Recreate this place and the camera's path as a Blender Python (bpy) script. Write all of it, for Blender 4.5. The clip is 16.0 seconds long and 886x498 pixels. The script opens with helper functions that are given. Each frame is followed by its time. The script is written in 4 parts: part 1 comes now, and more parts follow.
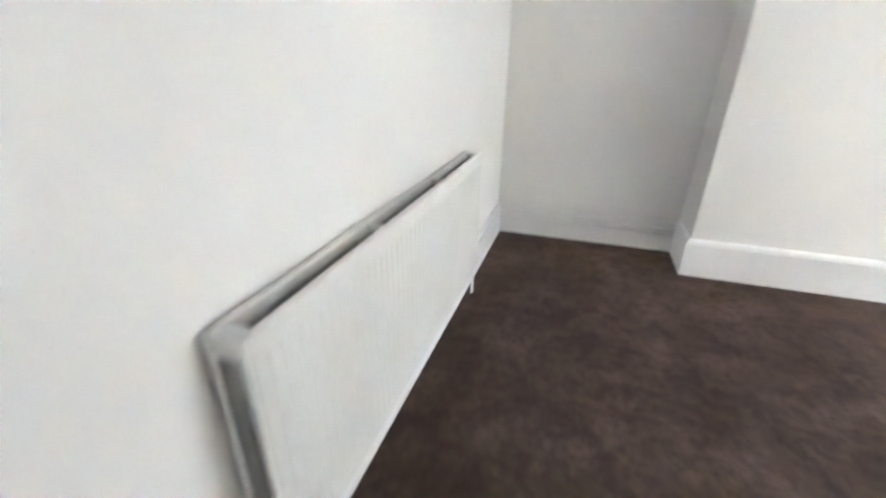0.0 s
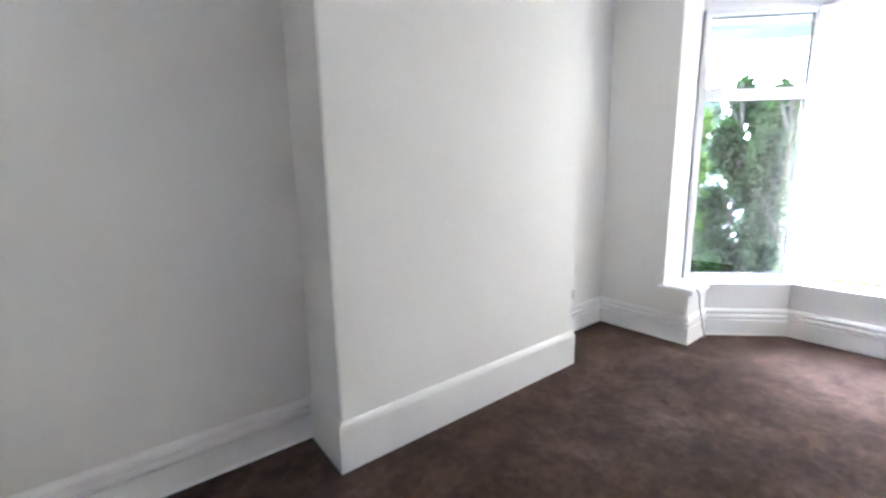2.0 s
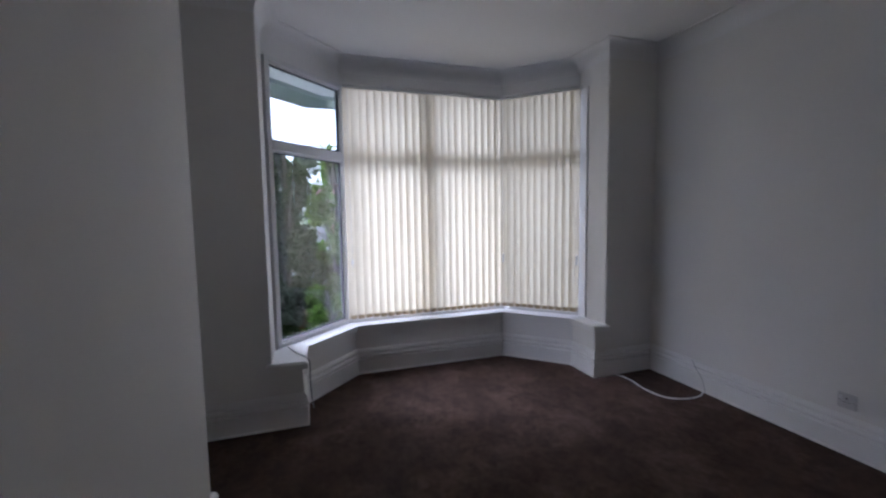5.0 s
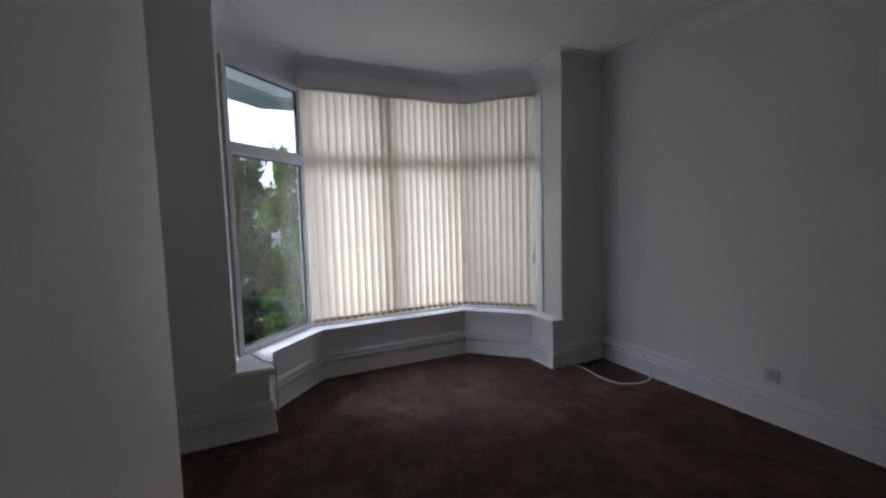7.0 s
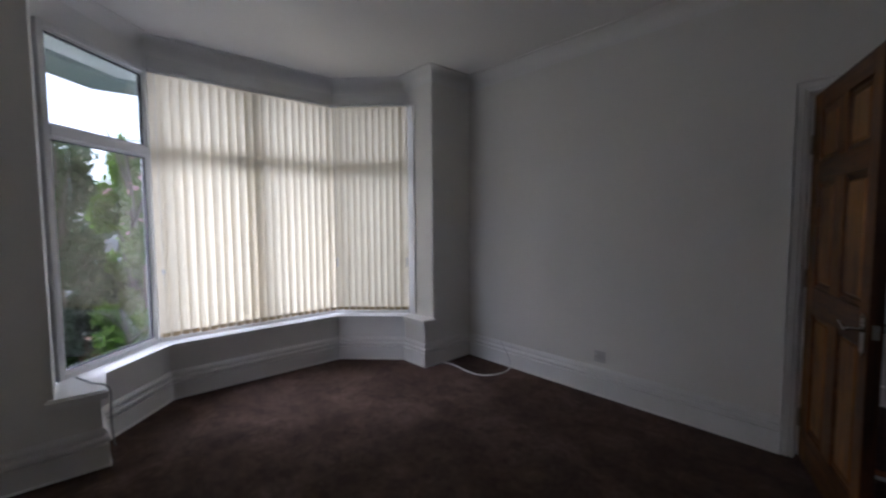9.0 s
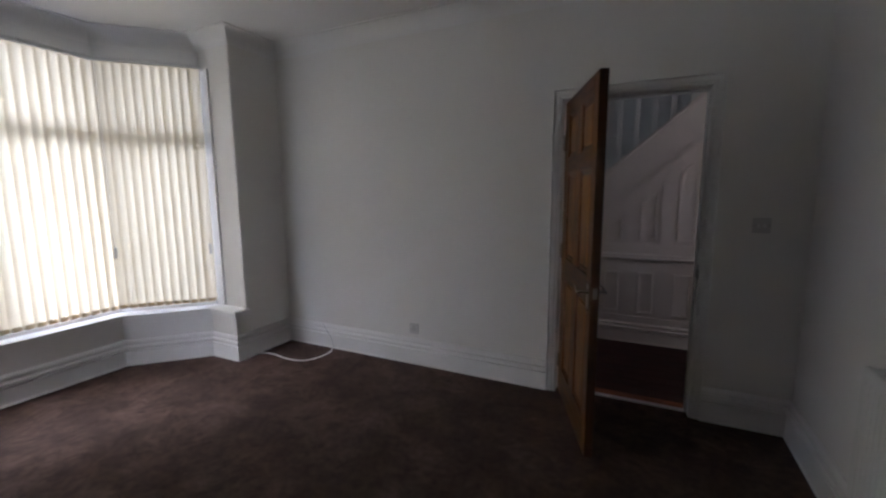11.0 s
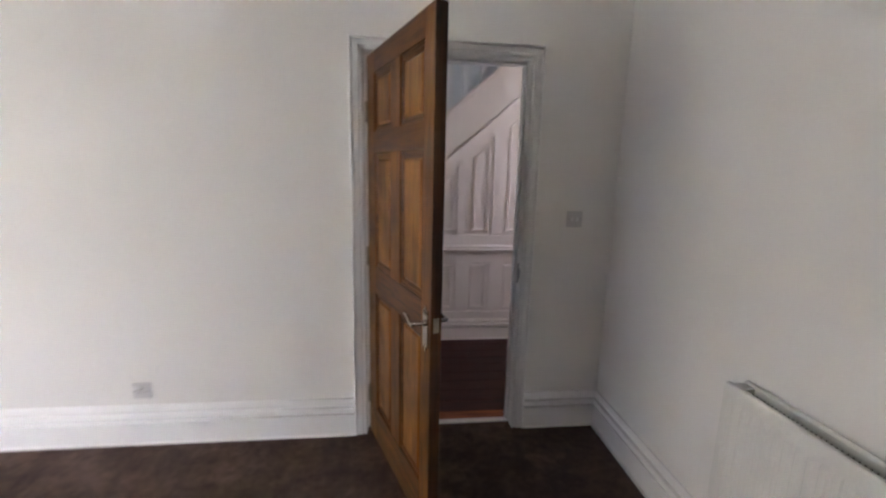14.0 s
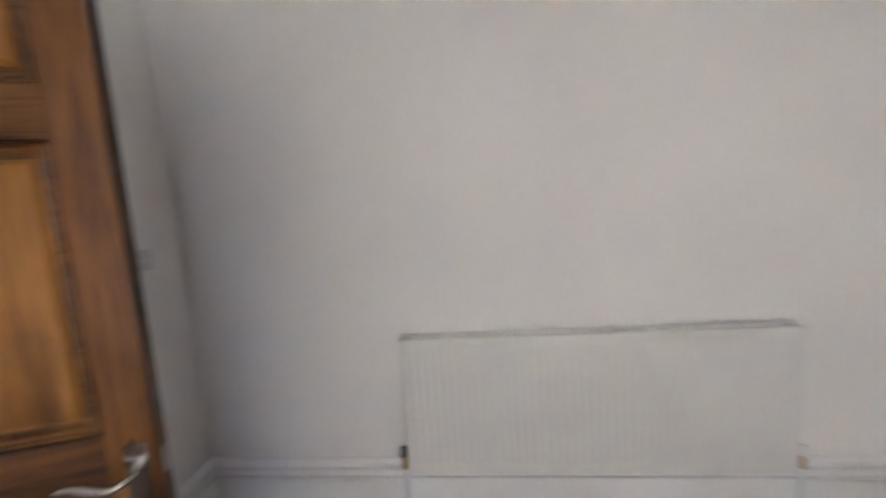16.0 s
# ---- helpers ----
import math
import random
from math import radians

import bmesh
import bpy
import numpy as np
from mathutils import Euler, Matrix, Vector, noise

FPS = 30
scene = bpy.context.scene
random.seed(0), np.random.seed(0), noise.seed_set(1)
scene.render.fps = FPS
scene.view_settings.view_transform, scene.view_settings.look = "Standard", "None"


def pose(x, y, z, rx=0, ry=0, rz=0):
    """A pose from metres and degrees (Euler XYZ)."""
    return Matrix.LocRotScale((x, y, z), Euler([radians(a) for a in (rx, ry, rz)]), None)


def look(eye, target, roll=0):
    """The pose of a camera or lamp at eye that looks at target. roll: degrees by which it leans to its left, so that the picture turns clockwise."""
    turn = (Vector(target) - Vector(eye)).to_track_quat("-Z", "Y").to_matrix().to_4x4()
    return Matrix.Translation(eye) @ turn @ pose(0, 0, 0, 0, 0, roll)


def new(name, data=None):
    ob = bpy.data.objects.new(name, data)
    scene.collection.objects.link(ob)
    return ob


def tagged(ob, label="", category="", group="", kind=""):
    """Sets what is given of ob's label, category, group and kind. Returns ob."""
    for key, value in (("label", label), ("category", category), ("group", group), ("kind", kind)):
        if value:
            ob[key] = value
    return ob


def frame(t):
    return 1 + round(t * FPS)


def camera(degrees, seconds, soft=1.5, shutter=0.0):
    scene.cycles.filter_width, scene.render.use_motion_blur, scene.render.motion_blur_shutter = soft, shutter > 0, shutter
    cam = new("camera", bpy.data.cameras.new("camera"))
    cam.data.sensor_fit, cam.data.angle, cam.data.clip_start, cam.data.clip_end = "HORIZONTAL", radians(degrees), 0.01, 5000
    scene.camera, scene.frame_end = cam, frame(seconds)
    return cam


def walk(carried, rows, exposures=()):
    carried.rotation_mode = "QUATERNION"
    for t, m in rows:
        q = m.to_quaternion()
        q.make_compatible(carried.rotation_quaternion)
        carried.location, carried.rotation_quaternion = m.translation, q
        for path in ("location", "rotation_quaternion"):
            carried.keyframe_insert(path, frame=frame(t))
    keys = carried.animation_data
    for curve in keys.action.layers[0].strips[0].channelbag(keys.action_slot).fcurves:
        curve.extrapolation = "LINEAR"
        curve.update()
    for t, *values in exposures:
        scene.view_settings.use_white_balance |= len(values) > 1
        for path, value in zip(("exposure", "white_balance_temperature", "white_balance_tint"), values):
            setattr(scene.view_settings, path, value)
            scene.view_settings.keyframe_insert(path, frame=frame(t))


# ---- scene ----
cam = camera(93.8, 16.0, soft=2.3, shutter=0.5)
PATH = [
    (0, (0.546, 0.596, 1.199), (-0.022, 2.326, 0.371), 0.5),
    (0.2, (0.526, 0.736, 1.214), (0.046, 2.536, 0.484), -1.8),
    (0.4, (0.527, 0.836, 1.219), (0.207, 2.679, 0.509), -0.5),
    (0.8, (0.515, 1.083, 1.209), (0.574, 2.986, 0.595), 0.4),
    (1, (0.56, 1.213, 1.248), (0.727, 3.126, 0.693), -0.6),
    (1.2, (0.584, 1.289, 1.239), (0.972, 3.203, 0.807), -0.6),
    (1.5, (0.587, 1.434, 1.264), (1.388, 3.251, 1.024), -1.4),
    (2, (0.583, 1.65, 1.297), (1.794, 3.204, 0.95), -1.0),
    (2.5, (0.625, 1.972, 1.344), (2.042, 3.367, 1.124), 0.2),
    (3, (0.750, 2.175, 1.4), (2.438, 3.243, 1.287), 1.0),
    (3.5, (0.793, 2.369, 1.451), (2.708, 2.939, 1.356), -2.7),
    (4, (0.911, 2.544, 1.363), (2.896, 2.764, 1.248), -1.6),
    (4.5, (1.047, 2.682, 1.386), (3.040, 2.604, 1.245), 0.8),
    (5, (1.070, 2.832, 1.371), (2.962, 2.206, 1.205), -0.9),
    (7.5, (1.035, 2.951, 1.367), (2.815, 2.052, 1.213), -1.3),
    (8, (1.027, 2.955, 1.342), (2.747, 1.944, 1.202), -0.8),
    (8.5, (1.016, 2.965, 1.33), (2.637, 1.801, 1.201), -0.6),
    (9, (0.97, 2.968, 1.335), (2.454, 1.634, 1.204), -0.4),
    (9.5, (0.922, 2.947, 1.345), (2.26, 1.469, 1.194), -0.3),
    (10, (0.851, 2.91, 1.366), (2.03, 1.304, 1.188), 0.4),
    (12.5, (0.8, 2.799, 1.462), (1.237, 0.886, 1.076), -0.0),
    (13, (0.774, 2.579, 1.457), (1.114, 0.647, 1.067), 1.8),
    (13.5, (0.89, 2.361, 1.452), (1.152, 0.408, 1.113), 2.0),
    (14, (1.159, 2.136, 1.457), (0.947, 0.182, 1.086), 1.3),
    (14.5, (1.388, 1.875, 1.456), (0.771, -0.015, 1.243), 1.2),
    (15, (1.585, 1.627, 1.44), (0.419, 0.018, 1.216), 1.9),
    (15.5, (1.729, 1.497, 1.433), (0.026, 0.498, 1.116), 1.7),
    (15.8, (1.709, 1.408, 1.383), (-0.2, 0.876, 1.111), -0.8),
    (15.9, (1.74, 1.412, 1.377), (-0.201, 1.003, 1.125), -3.5),
    (16, (1.742, 1.387, 1.383), (-0.232, 1.172, 1.137), -4.1),
]
# stops over the clip, as the filming camera adapts to the bright bay
EXPOSURES = [(0, 2.06, 5235, 15), (1, 1.98, 5195, 16), (1.5, 1.79, 5075, 16), (2, 1.48, 5125, 17), (2.5, 1.16, 5125, 17), (3, 0.63, 5075, 18),
             (3.5, -0.20, 5075, 20), (4, -0.84, 5055, 21), (4.5, -1.25, 5055, 22), (5, -1.54, 5075, 23), (7.5, -1.78, 5275, 21), (9, -1.60, 5295, 21),
             (10, -1.52, 5295, 21), (12.5, 0.33, 5590, 20), (13, 0.58, 5590, 20), (14, 0.88, 5620, 21), (15, 1.06, 5540, 22), (16, 1.08, 5540, 22)]
walk(cam, [(t, look(eye, target, roll)) for t, eye, target, roll in PATH], EXPOSURES)

# ---- world and light ----
world = bpy.data.worlds.new("overcast_sky")
world.use_nodes = True
scene.world = world
sky = world.node_tree.nodes.new("ShaderNodeTexSky")
sky.sky_type = "NISHITA"
sky.sun_disc = False
sky.sun_elevation = radians(40)
sky.sun_rotation = radians(28)
sky.air_density, sky.dust_density, sky.ozone_density = 1.0, 4.0, 1.0
world.node_tree.nodes["Background"].inputs["Strength"].default_value = 0.15
cloud = world.node_tree.nodes.new("ShaderNodeHueSaturation")  # a closed cloud cover takes the blue out of the sky
cloud.inputs["Saturation"].default_value, cloud.inputs["Value"].default_value = 0.25, 13.0
world.node_tree.links.new(sky.outputs[0], cloud.inputs["Color"])
world.node_tree.links.new(cloud.outputs[0], world.node_tree.nodes["Background"].inputs["Color"])

sun = new("sun", bpy.data.lights.new("sun", "SUN"))
sun.data.energy, sun.data.angle, sun.data.color = 0.5, radians(60), (1.0, 0.96, 0.9)
sun.matrix_world = look((3.60, 6.76, 6.43), (0, 0, 0))


def window_light(name, place, target, width, height, watts, color):
    """Daylight standing in a glazed opening; the hall's one is added fill."""
    lamp = new(name, bpy.data.lights.new(name, "AREA"))
    lamp.data.shape, lamp.data.size, lamp.data.size_y = "RECTANGLE", width, height
    lamp.data.energy, lamp.data.color = watts, color
    lamp.matrix_world = look(place, target)
    return lamp


DAY = (0.95, 0.955, 1.0)
window_light("bay_daylight_front", (4.98, 1.75, 1.45), (0.0, 1.75, 1.35), 1.35, 1.9, 88, DAY)
window_light("bay_daylight_south", (4.68, 0.60, 1.45), (0.0, 5.28, 1.35), 0.65, 1.9, 33, DAY)
# warm fill lamp added to brighten the hall; its source is unseen
window_light("hall_fill_light", (-1.17, -0.68, 2.06), (2.2, -0.75, 0.6), 0.7, 0.9, 3.9, (1.0, 0.74, 0.58))

# ---- materials ----


def base(name, rough, metal=0.0, spec=0.5):
    m = bpy.data.materials.new(name)
    m.use_nodes = True
    b = m.node_tree.nodes["Principled BSDF"]
    b.inputs["Roughness"].default_value, b.inputs["Metallic"].default_value = rough, metal
    b.inputs["Specular IOR Level"].default_value = spec
    return m, m.node_tree, b


def coords(nt, kind, scale):
    """Texture coordinates: 'World' position or 'Object' space, with a scale on each axis."""
    mp = nt.nodes.new("ShaderNodeMapping")
    mp.inputs["Scale"].default_value = scale
    if kind == "World":
        nt.links.new(nt.nodes.new("ShaderNodeNewGeometry").outputs["Position"], mp.inputs["Vector"])
    else:
        nt.links.new(nt.nodes.new("ShaderNodeTexCoord").outputs["Object"], mp.inputs["Vector"])
        info = nt.nodes.new("ShaderNodeObjectInfo")
        mul = nt.nodes.new("ShaderNodeMath")
        mul.operation, mul.inputs[1].default_value = "MULTIPLY", 37.0
        nt.links.new(info.outputs["Random"], mul.inputs[0])
        nt.links.new(mul.outputs[0], mp.inputs["Location"])
    return mp.outputs[0]


def noise_tex(nt, vec, scale, detail=4.0, rough=0.55, distort=0.0):
    n = nt.nodes.new("ShaderNodeTexNoise")
    n.inputs["Scale"].default_value, n.inputs["Detail"].default_value = scale, detail
    n.inputs["Roughness"].default_value, n.inputs["Distortion"].default_value = rough, distort
    nt.links.new(vec, n.inputs["Vector"])
    return n.outputs["Fac"]


def ramp(nt, fac, stops):
    r = nt.nodes.new("ShaderNodeValToRGB")
    while len(r.color_ramp.elements) < len(stops):
        r.color_ramp.elements.new(0.5)
    for e, (p, c) in zip(r.color_ramp.elements, stops):
        e.position, e.color = p, (*c, 1)
    nt.links.new(fac, r.inputs[0])
    return r.outputs[0]


def mix(nt, fac, a, b, kind="MIX"):
    n = nt.nodes.new("ShaderNodeMix")
    n.data_type, n.blend_type = "RGBA", kind
    for sock, v in ((n.inputs["Factor"], fac), (n.inputs["A"], a), (n.inputs["B"], b)):
        if isinstance(v, (int, float)):
            sock.default_value = v
        elif isinstance(v, tuple):
            sock.default_value = (*v, 1)
        else:
            nt.links.new(v, sock)
    return n.outputs["Result"]


def bump(nt, b, height, strength, dist):
    n = nt.nodes.new("ShaderNodeBump")
    n.inputs["Strength"].default_value, n.inputs["Distance"].default_value = strength, dist
    nt.links.new(height, n.inputs["Height"])
    nt.links.new(n.outputs[0], b.inputs["Normal"])


def surface(name, c1, c2, rough, big=1.5, fine=60.0, bump_strength=0.1, bump_dist=0.002, metal=0.0, kind="World", spec=0.5, fine_mix=0.15):
    """A paint or mineral surface: two colours in slow clouds, a fine grain, and relief."""
    m, nt, b = base(name, rough, metal, spec)
    v = coords(nt, kind, (1, 1, 1))
    cloud = ramp(nt, noise_tex(nt, v, big, 5), [(0.35, c1), (0.65, c2)])
    grain = noise_tex(nt, v, fine, 3)
    dark = tuple(0.8 * x for x in c1)
    col = mix(nt, fine_mix, cloud, ramp(nt, grain, [(0.3, dark), (0.7, c2)]))
    nt.links.new(col, b.inputs["Base Color"])
    rr = nt.nodes.new("ShaderNodeMapRange")
    rr.inputs["To Min"].default_value, rr.inputs["To Max"].default_value = max(rough - 0.08, 0.02), min(rough + 0.08, 1.0)
    nt.links.new(noise_tex(nt, v, big * 4), rr.inputs["Value"])
    nt.links.new(rr.outputs[0], b.inputs["Roughness"])
    bump(nt, b, grain, bump_strength, bump_dist)
    return m


WALL = surface("white_wall_paint", (0.825, 0.812, 0.775), (0.858, 0.845, 0.812), 0.75, 1.1, 140, 0.06, 0.001, spec=0.25, fine_mix=0.06)
CEIL = surface("white_ceiling_paint", (0.865, 0.858, 0.845), (0.89, 0.884, 0.872), 0.85, 0.9, 160, 0.12, 0.0015, spec=0.2)
TRIM = surface("white_satin_woodwork", (0.845, 0.838, 0.815), (0.875, 0.868, 0.85), 0.36, 2.5, 70, 0.03, 0.0008, fine_mix=0.06)
UPVC = surface("white_window_frame", (0.78, 0.78, 0.77), (0.82, 0.82, 0.81), 0.3, 3, 90, 0.03, 0.001)
ENAMEL = surface("cream_white_radiator_enamel", (0.76, 0.755, 0.71), (0.80, 0.795, 0.755), 0.34, 4, 120, 0.03, 0.0008)
FINS = surface("galvanised_convector_fins", (0.26, 0.26, 0.21), (0.33, 0.33, 0.28), 0.6, 8, 120, 0.05, 0.001)
CHROME = surface("brushed_chrome", (0.42, 0.41, 0.395), (0.50, 0.49, 0.47), 0.14, 20, 400, 0.02, 0.0004, metal=1.0, kind="Object")
# white woodwork with the hall's warm light put into its colour
PANEL_WARM_LIT = surface("white_panelling_warm_light_tint", (0.80, 0.735, 0.675), (0.83, 0.765, 0.705), 0.45, 2.5, 70, 0.03, 0.0008, fine_mix=0.06)
STEEL = surface("satin_steel_plate", (0.30, 0.28, 0.25), (0.38, 0.36, 0.33), 0.35, 15, 300, 0.03, 0.0004, metal=0.8, kind="Object")
PLATE = surface("satin_grey_plate", (0.61, 0.60, 0.585), (0.66, 0.65, 0.635), 0.4, 15, 300, 0.03, 0.0004, metal=0.2, kind="Object")
BRASS = surface("worn_brass", (0.45, 0.30, 0.10), (0.55, 0.38, 0.15), 0.35, 30, 300, 0.05, 0.0005, metal=0.9, kind="Object")
WHITE_PLASTIC = surface("white_plastic", (0.74, 0.74, 0.72), (0.79, 0.79, 0.78), 0.4, 10, 200, 0.03, 0.0005, kind="Object")
GREY_PLASTIC = surface("grey_plastic", (0.28, 0.28, 0.29), (0.34, 0.34, 0.35), 0.45, 10, 200, 0.03, 0.0005, kind="Object")
BLACK_PLASTIC = surface("black_plastic", (0.025, 0.022, 0.02), (0.04, 0.035, 0.03), 0.4, 10, 200, 0.03, 0.0005, kind="Object")
ALU = surface("pale_aluminium_strip", (0.60, 0.60, 0.60), (0.68, 0.68, 0.67), 0.35, 20, 300, 0.04, 0.0005, metal=0.6)
FASCIA = surface("grey_green_painted_timber", (0.20, 0.25, 0.23), (0.27, 0.32, 0.30), 0.5, 3, 60, 0.1, 0.002)
BRICK = surface("red_brick_wall", (0.26, 0.11, 0.07), (0.36, 0.17, 0.11), 0.85, 4, 40, 0.4, 0.006)
RENDER = surface("pale_rendered_wall", (0.50, 0.47, 0.42), (0.60, 0.57, 0.52), 0.9, 2, 50, 0.3, 0.004)
TILE = surface("orange_roof_tile", (0.40, 0.15, 0.07), (0.52, 0.22, 0.11), 0.8, 5, 30, 0.4, 0.01)
ASPHALT = surface("grey_asphalt", (0.045, 0.045, 0.047), (0.065, 0.065, 0.066), 0.9, 2, 90, 0.5, 0.006)
PAVING = surface("concrete_paving", (0.26, 0.25, 0.24), (0.34, 0.33, 0.31), 0.9, 2, 60, 0.3, 0.004)
GRASS = surface("green_lawn", (0.04, 0.075, 0.02), (0.08, 0.12, 0.035), 0.9, 1.5, 60, 0.7, 0.02)
FENCE = surface("brown_stained_fence_board", (0.10, 0.065, 0.045), (0.16, 0.105, 0.075), 0.8, 5, 70, 0.3, 0.003)
BARK = surface("grey_brown_bark", (0.045, 0.035, 0.026), (0.08, 0.064, 0.048), 0.9, 8, 60, 0.6, 0.01)
CARPAINT = surface("white_car_paint", (0.74, 0.75, 0.76), (0.78, 0.79, 0.80), 0.15, 2, 100, 0.0, 0.0005)
CARPAINT_BLUE = surface("silver_blue_car_paint", (0.30, 0.36, 0.42), (0.36, 0.42, 0.48), 0.2, 2, 100, 0.0, 0.0005, metal=0.4)
RUBBER = surface("black_tyre_rubber", (0.02, 0.02, 0.02), (0.035, 0.035, 0.035), 0.8, 10, 100, 0.2, 0.002)
DARKGLASS = surface("dark_vehicle_glass", (0.02, 0.025, 0.03), (0.03, 0.035, 0.04), 0.06, 2, 50, 0.0, 0.0005)


def carpet_material():
    """Dark brown cut-pile carpet with brushed patches."""
    m, nt, b = base("dark_brown_cut_pile_carpet", 0.95, 0.0, 0.15)
    v = coords(nt, "World", (1, 1, 1))
    nap = noise_tex(nt, v, 2.6, 6, 0.62, 0.3)
    patch = ramp(nt, nap, [(0.32, (0.043, 0.0297, 0.0230)), (0.52, (0.072, 0.0500, 0.0388)), (0.70, (0.126, 0.0885, 0.0705))])
    scuff = ramp(nt, noise_tex(nt, v, 7.5, 5, 0.62, 0.2), [(0.36, (0.36, 0.34, 0.33)), (0.56, (1.04, 1.03, 1.02))])
    col = mix(nt, 0.55, patch, scuff, "MULTIPLY")
    tread = ramp(nt, noise_tex(nt, v, 24, 5, 0.65), [(0.36, (0.62, 0.61, 0.60)), (0.62, (1.22, 1.21, 1.20))])
    col = mix(nt, 0.8, col, tread, "MULTIPLY")
    pile = noise_tex(nt, v, 330, 2)
    tuft = ramp(nt, pile, [(0.3, (0.55, 0.55, 0.55)), (0.7, (1.35, 1.3, 1.28))])
    nt.links.new(mix(nt, 0.7, col, tuft, "MULTIPLY"), b.inputs["Base Color"])
    b.inputs["Sheen Weight"].default_value = 0.12
    b.inputs["Sheen Roughness"].default_value = 0.6
    b.inputs["Sheen Tint"].default_value = (0.62, 0.38, 0.30, 1)
    h = nt.nodes.new("ShaderNodeMath")
    h.operation = "ADD"
    nt.links.new(pile, h.inputs[0])
    nt.links.new(nap, h.inputs[1])
    bump(nt, b, h.outputs[0], 0.7, 0.008)
    return m


CARPET = carpet_material()


def pine(name, pale, mid, dark, along, rough=0.46):
    """Stained pine with the grain along one axis of the thing."""
    m, nt, b = base(name, rough, 0.0, 0.28)
    sc = [16.0, 16.0, 16.0]
    sc[along] = 1.1
    v = coords(nt, "Object", sc)
    grain = noise_tex(nt, v, 1.6, 7, 0.62, 1.4)
    col = ramp(nt, grain, [(0.30, dark), (0.43, mid), (0.58, pale), (0.72, mid)])
    sc2 = [5.0, 5.0, 5.0]
    sc2[along] = 2.2
    blotch = noise_tex(nt, coords(nt, "Object", sc2), 1.3, 4, 0.6, 0.6)
    stain = ramp(nt, blotch, [(0.32, (0.42, 0.36, 0.31)), (0.50, (0.88, 0.86, 0.83)), (0.68, (1.18, 1.15, 1.08))])
    col = mix(nt, 0.92, col, stain, "MULTIPLY")
    sc3 = [7.0, 7.0, 7.0]
    sc3[along] = 3.0
    vor = nt.nodes.new("ShaderNodeTexVoronoi")
    vor.inputs["Scale"].default_value = 0.9
    nt.links.new(coords(nt, "Object", sc3), vor.inputs["Vector"])
    knot = ramp(nt, vor.outputs["Distance"], [(0.05, (0.08, 0.05, 0.04)), (0.13, (1.0, 1.0, 1.0))])
    col = mix(nt, 0.85, col, knot, "MULTIPLY")
    fine = [90.0, 90.0, 90.0]
    fine[along] = 4.0
    pores = noise_tex(nt, coords(nt, "Object", fine), 2.0, 3)
    col = mix(nt, 0.35, col, ramp(nt, pores, [(0.3, (0.6, 0.55, 0.5)), (0.65, (1.1, 1.1, 1.1))]), "MULTIPLY")
    nt.links.new(col, b.inputs["Base Color"])
    bump(nt, b, pores, 0.15, 0.0012)
    return m


PANEL_PINE = pine("honey_pine_panel", (0.2847, 0.1311, 0.02623), (0.1998, 0.0842, 0.01531), (0.09424, 0.03485, 0.008553), 2)
STILE_PINE = pine("brown_pine_upright", (0.183, 0.07524, 0.01426), (0.115, 0.04356, 0.00891), (0.03823, 0.01357, 0.004043), 2)
RAIL_PINE = pine("brown_pine_rail", (0.1207, 0.04805, 0.009547), (0.06708, 0.02496, 0.005616), (0.01878, 0.006552, 0.002246), 0)
EDGE_PINE = pine("dark_pine_edge", (0.0765, 0.0288, 0.01008), (0.04896, 0.01872, 0.00756), (0.02448, 0.01008, 0.00504), 2)
REDWOOD = pine("dark_red_floor_laminate", (0.038, 0.010, 0.007), (0.026, 0.007, 0.0055), (0.013, 0.0045, 0.004), 0, 0.5)
MOULD_PINE = pine("dark_stained_pine_moulding", (0.1425, 0.0594, 0.01275), (0.0836, 0.0324, 0.00765), (0.0266, 0.0099, 0.00357), 0)
# orange colour paints the light that falls on the red laminate
LIT_REDWOOD = pine("lit_floor_laminate", (0.30, 0.095, 0.030), (0.22, 0.065, 0.022), (0.12, 0.035, 0.015), 0)


def fabric(name, reflect, pass_through, share):
    """Woven blind cloth that lets part of the daylight through."""
    m = bpy.data.materials.new(name)
    m.use_nodes = True
    nt = m.node_tree
    nt.nodes.remove(nt.nodes["Principled BSDF"])
    v = coords(nt, "Object", (1, 1, 1))
    weave = noise_tex(nt, v, 260, 2)
    slub = noise_tex(nt, v, 9, 4)
    shade = mix(nt, 0.5, ramp(nt, weave, [(0.3, (0.86, 0.86, 0.86)), (0.7, (1, 1, 1))]), ramp(nt, slub, [(0.3, (0.9, 0.9, 0.88)), (0.7, (1, 1, 1))]), "MULTIPLY")
    d = nt.nodes.new("ShaderNodeBsdfDiffuse")
    t = nt.nodes.new("ShaderNodeBsdfTranslucent")
    nt.links.new(mix(nt, 1.0, shade, reflect, "MULTIPLY"), d.inputs["Color"])
    nt.links.new(mix(nt, 1.0, shade, pass_through, "MULTIPLY"), t.inputs["Color"])
    mx = nt.nodes.new("ShaderNodeMixShader")
    mx.inputs[0].default_value = share
    nt.links.new(d.outputs[0], mx.inputs[1])
    nt.links.new(t.outputs[0], mx.inputs[2])
    nt.links.new(mx.outputs[0], nt.nodes["Material Output"].inputs["Surface"])
    return m


